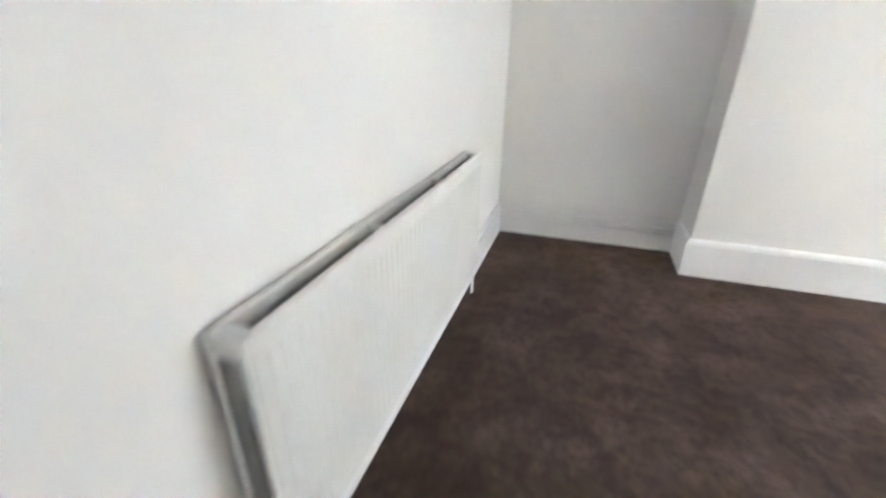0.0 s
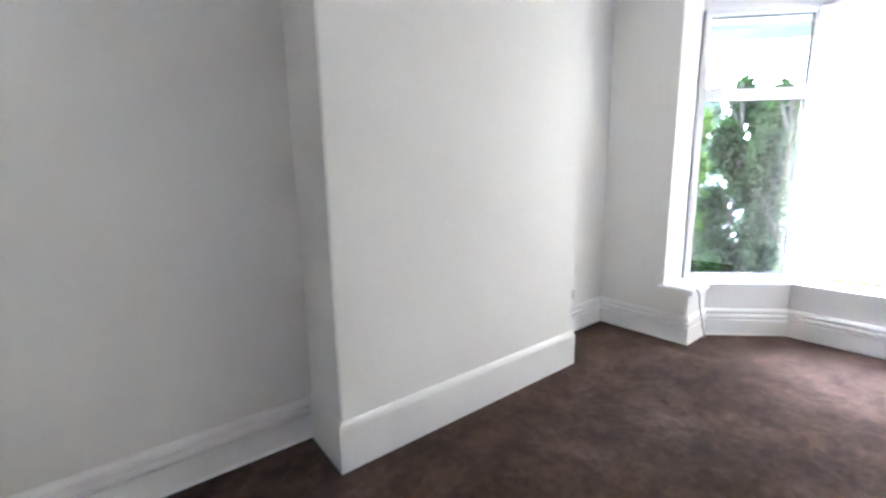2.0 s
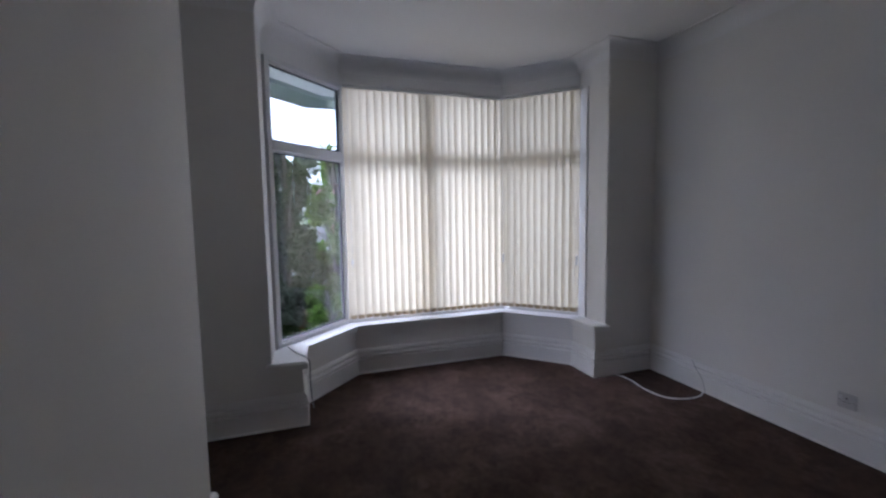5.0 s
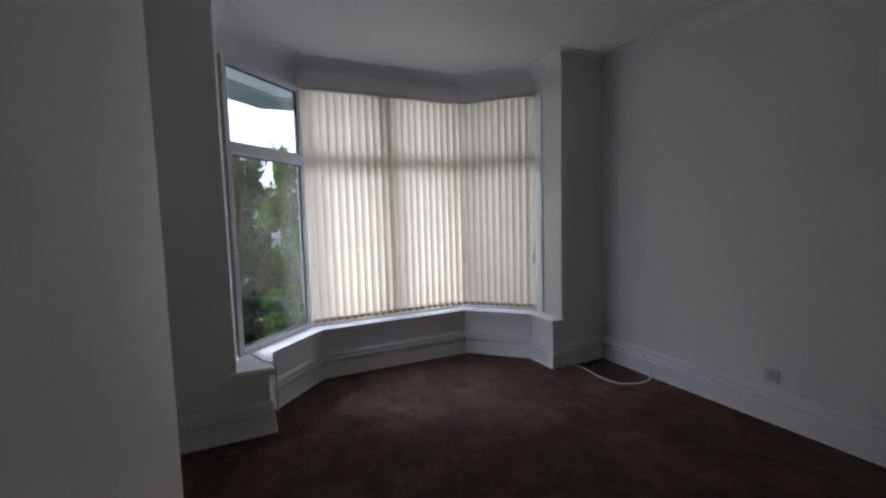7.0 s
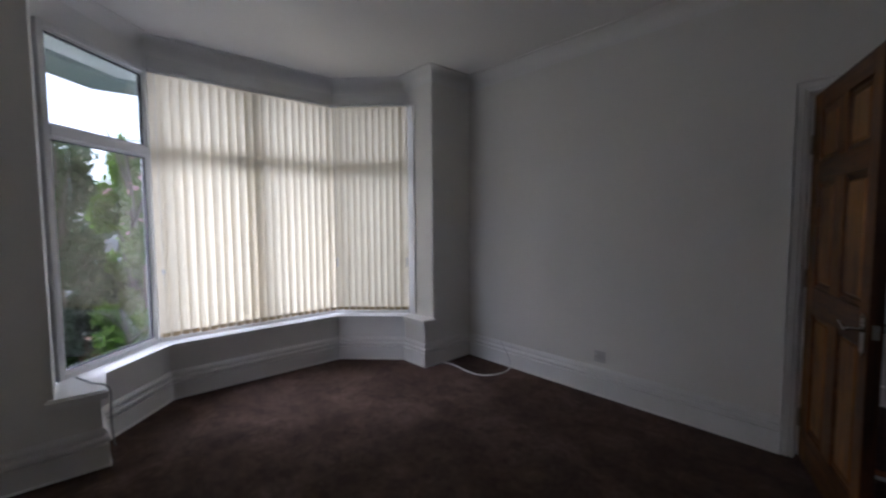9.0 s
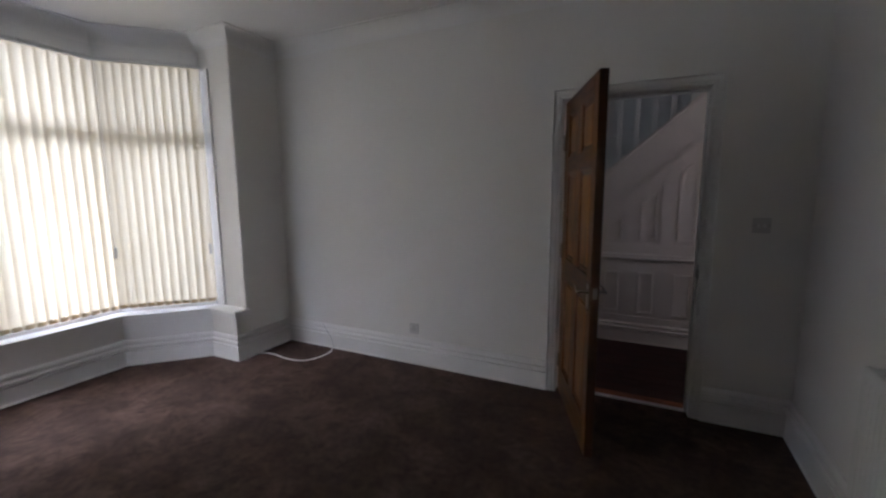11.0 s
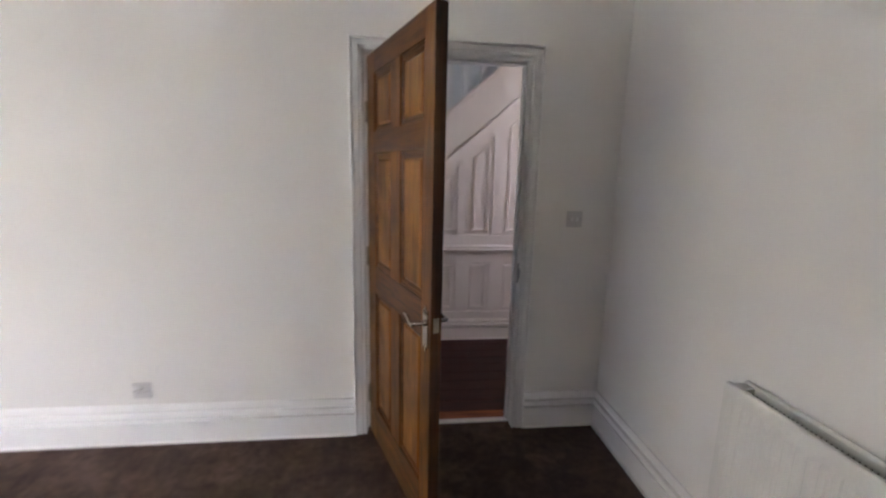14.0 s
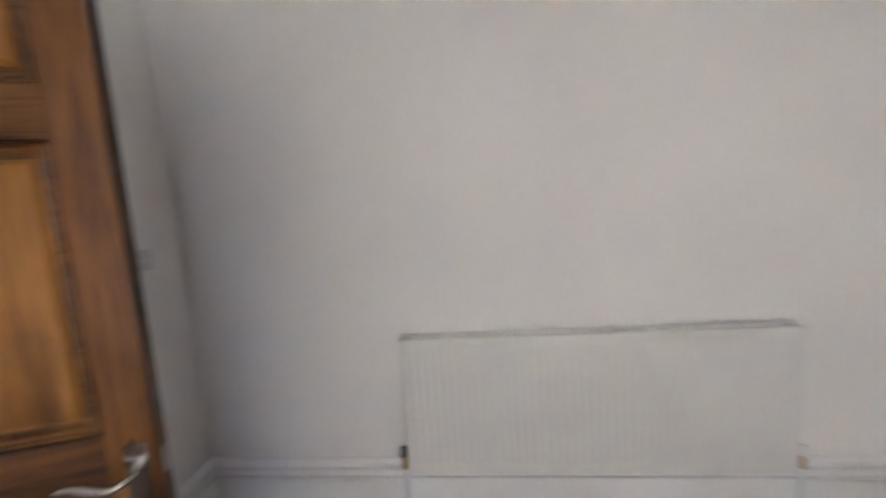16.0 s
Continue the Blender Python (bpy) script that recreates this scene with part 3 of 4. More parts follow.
def panel_door():
    """Six-panel pine door, local x from the hinge along the leaf, y its thickness."""
    w, h, t = 0.780, 1.975, 0.044
    h0 = Vector((1.315, -0.012))
    ang = math.atan2(0.697 + 0.012, 1.05 - 1.312)
    door = holder("door_1", "brown stained six-panel pine door standing open", "door",
                  Matrix.Translation((h0.x, h0.y, 0.012)) @ Matrix.Rotation(ang, 4, "Z"))
    door["kind"] = "structure"
    cols = [(0.116, 0.345), (0.458, 0.694)]
    rows = [(0.19, 0.832), (0.968, 1.520), (1.615, 1.880)]

    def slab(name, x0, x1, z0, z1, mat):
        bm = bmesh.new()
        box(bm, x0, x1, 0.0, t, z0, z1, 0.002)
        return part(name, bm, mat, door)
    slab("stile", 0.0, cols[0][0], 0.0, h, STILE_PINE)
    slab("stile", cols[1][1], w, 0.0, h, STILE_PINE)
    zs = [(0.0, rows[0][0]), (rows[0][1], rows[1][0]), (rows[1][1], rows[2][0]), (rows[2][1], h)]
    for z0, z1 in zs:
        slab("rail", cols[0][0], cols[1][1], z0, z1, RAIL_PINE)
    for z0, z1 in rows:
        slab("muntin", cols[0][1], cols[1][0], z0, z1, STILE_PINE)
    for x0, x1 in cols:
        for z0, z1 in rows:
            bm = bmesh.new()
            prof = [(0.0, 0.030), (0.002, 0.038), (0.007, 0.041), (0.012, 0.036), (0.018, 0.0375), (0.026, 0.031), (0.032, 0.029), (0.032, 0.015), (0.026, 0.013), (0.018, 0.0065), (0.012, 0.008), (0.007, 0.003), (0.002, 0.006), (0.0, 0.014)]
            bead = sweep([(x0, z0), (x1, z0), (x1, z1), (x0, z1)], prof, closed=True, m=Matrix(((1, 0, 0, 0), (0, 0, 1, 0), (0, 1, 0, 0), (0, 0, 0, 1))))
            part("panel_moulding", bead, MOULD_PINE, door, "dark stained moulding")
            bm = bmesh.new()
            box(bm, x0 + 0.002, x1 - 0.002, 0.015, 0.029, z0 + 0.002, z1 - 0.002)
            for y0, y1 in ((0.029, 0.038), (0.015, 0.006)):
                a, bb = 0.030, 0.040
                v = [bm.verts.new(c) for c in ((x0 + a, y0, z0 + a), (x1 - a, y0, z0 + a), (x1 - a, y0, z1 - a), (x0 + a, y0, z1 - a),
                                               (x0 + bb, y1, z0 + bb), (x1 - bb, y1, z0 + bb), (x1 - bb, y1, z1 - bb), (x0 + bb, y1, z1 - bb))]
                for k in range(4):
                    bm.faces.new((v[k], v[(k + 1) % 4], v[4 + (k + 1) % 4], v[4 + k]))
                bm.faces.new(v[4:])
            bmesh.ops.recalc_face_normals(bm, faces=bm.faces)
            part("panel", bm, PANEL_PINE, door, "honey brown raised panel")
    for side, y in ((-1, 0.0), (1, t)):
        bm = bmesh.new()
        box(bm, 0.724, 0.764, min(y, y + side * 0.006), max(y, y + side * 0.006), 0.782, 0.958)
        bmesh.ops.bevel(bm, geom=[e for e in bm.edges if abs(e.verts[0].co.y - e.verts[1].co.y) > 0.003], offset=0.017, segments=5, affect="EDGES")
        plate = part("handle_plate", bm, CHROME, door, "chrome handle back plate")
        for z in (0.800, 0.940):
            for sx in (0.7345, 0.7535):
                bm = bmesh.new()
                cylinder(bm, (sx, y + side * 0.005, z), (sx, y + side * 0.0095, z), 0.0052, 12, 0.0035)
                part("screw", bm, CHROME, plate)
        bm = bmesh.new()
        cylinder(bm, (0.744, y + side * 0.005, 0.893), (0.744, y + side * 0.016, 0.893), 0.0125, 16, 0.010)
        part("rose", bm, CHROME, plate)
        lever = tube(smooth_line([(0.744, y + side * 0.004, 0.893), (0.744, y + side * 0.026, 0.893), (0.739, y + side * 0.042, 0.891), (0.720, y + side * 0.049, 0.884),
                                  (0.694, y + side * 0.049, 0.888), (0.664, y + side * 0.047, 0.898), (0.632, y + side * 0.046, 0.901)], 5),
                     [0.0075] * 18 + [0.0072, 0.0070, 0.0068, 0.0066, 0.0064, 0.0062, 0.0060, 0.0058, 0.0056, 0.0054, 0.0050, 0.0046, 0.0040], 10)
        part("lever", lever, CHROME, plate, "curved chrome lever", smooth=True)
    bm = bmesh.new()
    box(bm, w + 0.001, w + 0.003, 0.011, 0.033, 0.862, 0.918)
    box(bm, w + 0.003, w + 0.010, 0.016, 0.028, 0.882, 0.902, 0.002)
    # thin strip over the free edge, darker than the stile
    part("lipping", box(bmesh.new(), w, w + 0.0015, 0.0005, t - 0.0005, 0.0, h), EDGE_PINE, door, "dark strip over the door edge")
    part("latch", bm, STEEL, door, "steel latch plate on the edge")
    for z in (0.22, 1.0, 1.72):
        bm = bmesh.new()
        cylinder(bm, (-0.005, -0.004, z - 0.05), (-0.005, -0.004, z + 0.05), 0.006, 10)
        part("hinge", bm, STEEL, door)
    return door


panel_door()


# ---- radiator ----
def radiator():
    y0, y1, z0, z1 = 0.990, 2.560, 0.195, 0.803
    xf, xb = 0.098, 0.014
    rad = holder("radiator", "cream-white double panel radiator with open top on the wall", "radiator", pose(0, y0, 0))
    L = y1 - y0
    pitch, n = 1 / 30.0, 46

    def pressed(x, depth):
        """A pressed panel with rounded rim and upright flutes, facing +x."""
        bm = bmesh.new()
        prof = [(0.0, 0.0)]
        m0 = (L - n * pitch) / 2
        for k in range(n):
            c = m0 + k * pitch
            prof += [(c + 0.004, 0.0), (c + 0.009, depth), (c + pitch - 0.009, depth), (c + pitch - 0.004, 0.0)]
        prof.append((L, 0.0))
        levels = [(z0, -0.006, 0), (z0 + 0.003, -0.002, 0), (z0 + 0.018, 0.0, 0), (z0 + 0.045, 0.0, 0), (z0 + 0.060, 0.0, 1), (z1 - 0.060, 0.0, 1), (z1 - 0.045, 0.0, 0), (z1 - 0.016, 0.0, 0), (z1 - 0.005, -0.0015, 0), (z1, -0.006, 0)]
        rows = [[bm.verts.new((x + dx + d * f, y, z)) for y, d in prof] for z, dx, f in levels]
        for a, b in zip(rows, rows[1:]):
            for k in range(len(prof) - 1):
                bm.faces.new((a[k], a[k + 1], b[k + 1], b[k]))
        back = [bm.verts.new((x - 0.018, y, z)) for y, z in ((0.0, z0), (L, z0), (L, z1), (0.0, z1))]
        bm.faces.new(list(reversed(back)))
        bm.faces.new([back[0], back[1]] + list(reversed(rows[0])))
        bm.faces.new([back[2], back[3]] + rows[-1])
        bm.faces.new([back[3], back[0]] + [r[0] for r in rows])
        bm.faces.new([back[1], back[2]] + [r[-1] for r in reversed(rows)])
        bmesh.ops.recalc_face_normals(bm, faces=bm.faces)
        return bm
    part("front_panel", pressed(xf, 0.0035), ENAMEL, rad)
    part("back_panel", pressed(xb + 0.018, 0.0025), ENAMEL, rad)
    fin_me = bpy.data.meshes.new("convector_fin")
    bm = bmesh.new()
    box(bm, xb + 0.021, xf - 0.020, -0.0008, 0.0008, z0 + 0.05, z1 - 0.022)
    bm.to_mesh(fin_me)
    bm.free()
    fin_me.materials.append(FINS)
    k = 0.035
    while k < L - 0.03:
        fin = new("convector_fin", fin_me)
        fin.parent = rad
        fin.location = (0, k, 0)
        k += 0.0135
    for y, wide in ((0.004, 0.042), (0.52, 0.022), (1.02, 0.022), (L - 0.046, 0.042)):
        bm = bmesh.new()
        box(bm, xb + 0.016, xf - 0.016, y, y + wide, z1 - 0.024, z1 - 0.005, 0.003)
        part("cross_bar", bm, ENAMEL, rad)
    for y in (0.012, L - 0.012):
        bm = bmesh.new()
        cylinder(bm, (xb + 0.012, y, z1 - 0.035), (xf - 0.008, y, z1 - 0.035), 0.013, 14)
        part("header_pipe", bm, ENAMEL, rad)
        bm = bmesh.new()
        cylinder(bm, (xb + 0.012, y, z0 + 0.035), (xf - 0.008, y, z0 + 0.035), 0.013, 14)
        part("header_pipe", bm, ENAMEL, rad)
    for y in (0.22, L - 0.22):
        bm = bmesh.new()
        box(bm, -0.004, xb + 0.002, y - 0.015, y + 0.015, z0 + 0.08, z1 - 0.08)
        part("bracket", bm, ENAMEL, rad)
    for y, e in ((-0.022, 1), (L + 0.03, -1)):
        bm = bmesh.new()
        cylinder(bm, (0.066, y, 0.232), (0.066, y + 0.045 * e, 0.232), 0.011, 12)
        cylinder(bm, (0.066, y, 0.205), (0.066, y, 0.264), 0.013, 12)
        valve = part("valve", bm, BRASS, rad, "brass radiator valve")
        bm = bmesh.new()
        cylinder(bm, (0.066, y, 0.262), (0.066, y, 0.304), 0.017, 14, 0.013)
        part("valve_cap", bm, BLACK_PLASTIC if e > 0 else WHITE_PLASTIC, valve)
        bm = bmesh.new()
        cylinder(bm, (0.066, y, 0.0), (0.066, y, 0.21), 0.0075, 12)
        part("pipe", bm, ENAMEL, valve, "white painted feed pipe")
    return rad


radiator()


# ---- switches and sockets ----
def wall_plate(name, m, label, cat, material, kind):
    """A square plate; local x along the wall, y out of it, z up."""
    ob = holder(name, label, cat, m)
    bm = bmesh.new()
    box(bm, -0.043, 0.043, -0.002, 0.009, -0.043, 0.043)
    bmesh.ops.bevel(bm, geom=bm.edges[:], offset=0.003, segments=2, affect="EDGES")
    part("plate", bm, material, ob)
    if kind == "switch":
        for x in (-0.014, 0.014):
            bm = bmesh.new()
            box(bm, x - 0.006, x + 0.006, 0.008, 0.0135, -0.011, 0.011, 0.002)
            part("rocker", bm, WHITE_PLASTIC, ob)
    elif kind == "socket":
        bm = bmesh.new()
        box(bm, -0.004, 0.004, 0.0088, 0.0096, 0.008, 0.017)
        box(bm, -0.015, -0.008, 0.0088, 0.0096, -0.010, -0.005)
        box(bm, 0.008, 0.015, 0.0088, 0.0096, -0.010, -0.005)
        part("pin_slots", bm, BLACK_PLASTIC, ob)
        bm = bmesh.new()
        box(bm, 0.022, 0.034, 0.008, 0.013, 0.006, 0.028, 0.002)
        part("rocker", bm, WHITE_PLASTIC, ob)
    for x in (-0.033, 0.033):
        bm = bmesh.new()
        cylinder(bm, (x, 0.0085, 0.0), (x, 0.0100, 0.0), 0.003, 10)
        part("screw", bm, CHROME, ob)
    return ob


wall_plate("light_switch", pose(0.222, 0, 1.217), "satin steel double light switch on the wall", "light switch", PLATE, "switch")
wall_plate("wall_socket", pose(2.484, 0, 0.298), "grey steel single wall socket above the baseboard", "wall socket", PLATE, "socket")
wall_plate("wall_socket", pose(3.43, D, 0.318, 0, 0, 180), "grey steel wall socket in the alcove", "wall socket", PLATE, "socket")

# ---- cables ----
bm = tube(smooth_line([(3.835, 0.50, 0.012), (3.80, 0.43, 0.022), (3.70, 0.385, 0.012), (3.52, 0.40, 0.006), (3.36, 0.37, 0.006), (3.285, 0.24, 0.006), (3.29, 0.11, 0.006), (3.32, 0.055, 0.010)]), 0.0058, 8)
cable = tagged(part("cable", bm, WHITE_PLASTIC, smooth=True), "white aerial cable lying in a loop on the carpet", "cable")
bm = bmesh.new()
cylinder(bm, (3.834, 0.505, 0.012), (3.850, 0.545, 0.012), 0.009, 12)
part("plug", bm, WHITE_PLASTIC, cable, "white cable plug")
bm = tube(smooth_line([(3.31, 0.040, 0.006), (3.34, 0.038, 0.10), (3.40, 0.036, 0.17), (3.44, 0.026, 0.218)]), 0.0018, 6)
tagged(part("thin_wire", bm, GREY_PLASTIC, smooth=True), "thin grey wire running up over the baseboard", "wire")
bm = tube(smooth_line([(4.20, 2.985, 0.436), (4.11, 2.955, 0.438), (3.99, 2.915, 0.442), (3.93, 2.866, 0.438), (3.945, 2.840, 0.385), (3.985, 2.842, 0.28), (4.03, 2.840, 0.18), (4.075, 2.834, 0.07), (4.09, 2.826, 0.008)]), 0.0045, 8)
tagged(part("cable", bm, GREY_PLASTIC, smooth=True), "grey cable from the sill down to the carpet", "cable")


# ---- vertical blinds ----
def vertical_blind(a, b, label, turn, chain=False):
    """Closed blind hung between two points on plan."""
    ax, bx = Vector(a), Vector(b)
    L = (bx - ax).length
    blind = holder("vertical_blind", label, "window blind", Matrix.Translation((a[0], a[1], 0)) @ Matrix.Rotation(math.atan2(bx.y - ax.y, bx.x - ax.x), 4, "Z"), "blinds in the bay")
    bm = bmesh.new()
    box(bm, -0.005, L + 0.005, -0.018, 0.020, 2.438, 2.463, 0.003)
    part("headrail", bm, ALU, blind, "pale metal headrail")
    n = int(round(L / 0.0655))
    step = L / n
    w = 0.0435
    me_s = bpy.data.meshes.new("slat")
    bm = bmesh.new()
    sec = [(-w + 2 * w * k / 6, 0.006 * math.cos(math.pi * (k / 6 - 0.5))) for k in range(7)]
    za, zb = 0.478, 2.440
    lo = [bm.verts.new((x, y, za)) for x, y in sec]
    hi = [bm.verts.new((x, y, zb)) for x, y in sec]
    for k in range(6):
        bm.faces.new((lo[k], lo[k + 1], hi[k + 1], hi[k]))
    bm.to_mesh(me_s)
    bm.free()
    me_s.materials.append(BLIND)
    for p in me_s.polygons:
        p.use_smooth = True
    me_h = bpy.data.meshes.new("hem")
    bm = bmesh.new()
    hem_sec = [(x * 0.62, y + 0.001) for x, y in sec]
    lo = offset(hem_sec, 0.0025)
    hi = offset(hem_sec, -0.0035)
    prism(bm, list(hi) + list(reversed(lo)), 0.472, 0.504)
    bmesh.ops.recalc_face_normals(bm, faces=bm.faces)
    bm.to_mesh(me_h)
    bm.free()
    me_h.materials.append(HEM)
    me_c = bpy.data.meshes.new("hook")
    bm = bmesh.new()
    box(bm, -0.006, 0.006, -0.004, 0.004, 2.428, 2.442)
    bm.to_mesh(me_c)
    bm.free()
    me_c.materials.append(WHITE_PLASTIC)
    for k in range(n):
        s = new("slat", me_s)
        s.parent = blind
        s.matrix_local = pose((k + 0.5) * step, random.uniform(-0.002, 0.002), random.uniform(-0.003, 0.001), random.uniform(-0.06, 0.06), random.uniform(-0.05, 0.05), turn + random.uniform(-1.2, 1.2))
        for nm, me in (("hem", me_h), ("hook", me_c)):
            c = new(nm, me)
            c.parent = s
    bm = tube([(0.0, 0.040, 2.44), (0.002, 0.042, 1.6), (0.0, 0.040, 0.99)], 0.0012, 6)
    bm2 = bmesh.new()
    box(bm2, -0.012, L + 0.012, 0.026, 0.036, 2.462, 2.546, 0.003)
    part("pelmet", bm2, UPVC, blind, "white pelmet strip")
    cord = part("cord", bm, WHITE_PLASTIC, blind, "white pull cord")
    bm = bmesh.new()
    box(bm, -0.010, 0.010, 0.032, 0.048, 0.90, 0.99, 0.004)
    part("cord_weight", bm, PLATE, cord, "pale grey plastic cord weight")
    if chain:
        chain_cord = part("control_chain", tube([(L - 0.03, 0.034, 2.44), (L - 0.028, 0.036, 1.5), (L - 0.03, 0.034, 0.86)], 0.0014, 6), WHITE_PLASTIC, blind, "white control chain")
        part("chain_connector", box(bmesh.new(), L - 0.040, L - 0.022, 0.026, 0.042, 0.955, 0.990, 0.004), WHITE_PLASTIC, chain_cord, "white plastic chain connector")
    return blind


BL = offset([GS[0], GS[1], GS[2], GS[3]], 0.072)
# one blind on the wide front face, one on the narrow side face
d1 = (Vector(BL[1]) - Vector(BL[0])).normalized()
s0 = Vector(BL[0]) + d1 * 0.025
s1 = Vector(BL[1]) - d1 * 0.004
vertical_blind(tuple(s0), tuple(s1), "cream vertical blind closed over the side window", 13)
vertical_blind((BL[1][0], BL[1][1] + 0.006), (BL[2][0], BL[2][1] + 0.012), "cream vertical blind closed over the front window", 13, True)

# ---- hall ----
bm = bmesh.new()
box(bm, -1.2, 4.25, -2.3, -0.118, -0.30, -0.012)
structure("hall_subfloor", bm, REDWOOD, "plain floor base under the hall boards", "floor")
# first strip of hall floor, its lit look put into the colour
hall_floor = structure("hall_floor", box(bmesh.new(), DX0 + 0.001, DX1 - 0.001, -0.17, -0.084, -0.05, -0.001), LIT_REDWOOD, "hall floor strip at the doorway, coloured orange as if lit", "floor")
plank_me = bpy.data.meshes.new("plank")
bm = bmesh.new()
box(bm, 0, 1.196, 0, 0.1235, -0.012, -0.002, 0.0015)
bm.to_mesh(plank_me)
bm.free()
plank_me.materials.append(REDWOOD)
boards = tagged(new("hall_boards"), "dark red-brown laminate boards in the hall", "floor", kind="structure")
row = 0
y = -0.172
while y > -1.40:
    x = -1.2 - 0.3 * (row % 4)
    while x < 3.8:
        pl = new("plank", plank_me)
        pl.parent = boards
        pl.location = (x, y - 0.1235, 0)
        x += 1.2
    y -= 0.125
    row += 1

bm = bmesh.new()
# wall left open for an added landing window
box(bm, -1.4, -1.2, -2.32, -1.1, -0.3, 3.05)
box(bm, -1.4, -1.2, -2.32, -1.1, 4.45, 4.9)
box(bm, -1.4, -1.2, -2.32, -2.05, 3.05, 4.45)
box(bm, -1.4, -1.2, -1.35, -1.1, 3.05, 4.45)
box(bm, -1.4, -1.2, -0.26, -0.12, -0.3, 4.9)
# gap for an unseen hall window, added to let light in
box(bm, -1.4, -1.2, -1.1, -0.26, -0.3, 1.55)
box(bm, -1.4, -1.2, -1.1, -0.26, 2.60, 4.9)
box(bm, -1.2, 0.0 - 0.2, -0.12, 0.0, -0.3, H + 0.02)
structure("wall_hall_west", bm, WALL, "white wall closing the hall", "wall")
bm = bmesh.new()
box(bm, -1.2, 4.25, -2.32, -2.12, -0.3, 4.9)
structure("wall_stair", bm, WALL, "pale wall beside the stairs", "wall")
bm = bmesh.new()
box(bm, 3.9, 4.25, -2.12, -1.1, -0.3, 4.9)
box(bm, 3.9, 4.25, -1.1, -0.12, 2.25, 4.9)
box(bm, 3.9, 4.25, -0.24, -0.12, -0.3, 2.25)
structure("wall_hall_east", bm, WALL, "white wall round the added front door", "wall")
# unseen front door; glazed strip added and sized for the hall's light
bm = bmesh.new()
box(bm, 3.92, 3.97, -1.1, -0.24, -0.01, 1.92)
box(bm, 3.92, 3.97, -1.1, -1.0, 1.92, 2.25)
box(bm, 3.92, 3.97, -0.34, -0.24, 1.92, 2.25)
box(bm, 3.92, 3.97, -1.0, -0.34, 2.15, 2.25)
hw = structure("window_4", box(bmesh.new(), -1.30, -1.26, -1.1, -0.26, 1.55, 1.60), UPVC, "unseen white framed window added to light the hall", "window")
for q in ((-1.1, -0.26, 2.55, 2.60), (-1.1, -1.05, 1.60, 2.55), (-0.31, -0.26, 1.60, 2.55)):
    part("window_frame", box(bmesh.new(), -1.30, -1.26, *q), UPVC, hw)
pane = part("pane", box(bmesh.new(), -1.283, -1.277, -1.05, -0.31, 1.60, 2.55), GLASS, hw)
pane.visible_shadow = False
# unseen window, added so sky light brightens the stairwell
lw = structure("window_5", box(bmesh.new(), -1.32, -1.27, -2.05, -1.35, 3.05, 3.10), UPVC, "unseen white framed landing window added to light the stairwell", "window")
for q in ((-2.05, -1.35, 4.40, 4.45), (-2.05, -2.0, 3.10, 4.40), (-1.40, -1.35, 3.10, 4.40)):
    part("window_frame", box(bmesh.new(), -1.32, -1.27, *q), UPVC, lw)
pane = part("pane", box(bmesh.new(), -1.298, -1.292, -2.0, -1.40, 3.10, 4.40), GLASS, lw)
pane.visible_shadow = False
fd = structure("door_2", bm, TRIM, "unseen white front door, its glazed top added to light the hall", "door")
pane = part("pane", box(bmesh.new(), 3.94, 3.946, -1.0, -0.34, 1.92, 2.15), GLASS, fd)
pane.visible_shadow = False
bm = bmesh.new()
box(bm, -1.2, 4.25, HALL_Y - 0.02, -0.12, H, H + 0.2)
box(bm, -1.2, 3.9, HALL_Y - 0.06, HALL_Y - 0.02, H, 4.9)
structure("ceiling_hall", bm, CEIL, "white hall ceiling", "ceiling")
bm = bmesh.new()
box(bm, -1.4, 4.25, -2.32, HALL_Y, 4.9, 5.0)
structure("ceiling_stairwell", bm, CEIL, "white stairwell ceiling", "ceiling")


def string_z(x):
    """Top of the stair string over the hall, climbing towards the west."""
    return 1.494 + (1.231 - x) * 0.864


XL, XR = -1.0, 2.70
bm = bmesh.new()
face = [(XR, 0.0), (XR, string_z(XR)), (-0.15, string_z(-0.15)), (XL, string_z(-0.15)), (XL, 0.0)]
vs = [[bm.verts.new((x, yy, z)) for x, z in face] for yy in (HALL_Y - 0.018, HALL_Y - 0.05)]
bm.faces.new(vs[0])
bm.faces.new(list(reversed(vs[1])))
for k in range(5):
    bm.faces.new((vs[0][k], vs[1][k], vs[1][(k + 1) % 5], vs[0][(k + 1) % 5]))
bmesh.ops.recalc_face_normals(bm, faces=bm.faces)
wains = structure("stair_panelling", bm, PANEL_WARM_LIT, "white painted wainscot panelling under the stairs", "panelling")


def board(x0, x1, z0, z1, z0b=None, z1b=None, proud=0.012):
    """A flat board on the panelling; the second heights are those at x1."""
    z0b = z0 if z0b is None else z0b
    z1b = z1 if z1b is None else z1b
    bm = bmesh.new()
    v = [bm.verts.new(c) for yy in (HALL_Y - 0.018, HALL_Y - 0.018 + proud) for c in ((x0, yy, z0), (x1, yy, z0b), (x1, yy, z1b), (x0, yy, z1))]
    bm.faces.new(v[:4])
    bm.faces.new(v[4:])
    for k in range(4):
        bm.faces.new((v[k], v[(k + 1) % 4], v[4 + (k + 1) % 4], v[4 + k]))
    bmesh.ops.recalc_face_normals(bm, faces=bm.faces)
    bmesh.ops.bevel(bm, geom=[e for e in bm.edges if e.verts[0].co.y > HALL_Y - 0.01 and e.verts[1].co.y > HALL_Y - 0.01], offset=0.004, segments=2, affect="EDGES")
    return bm


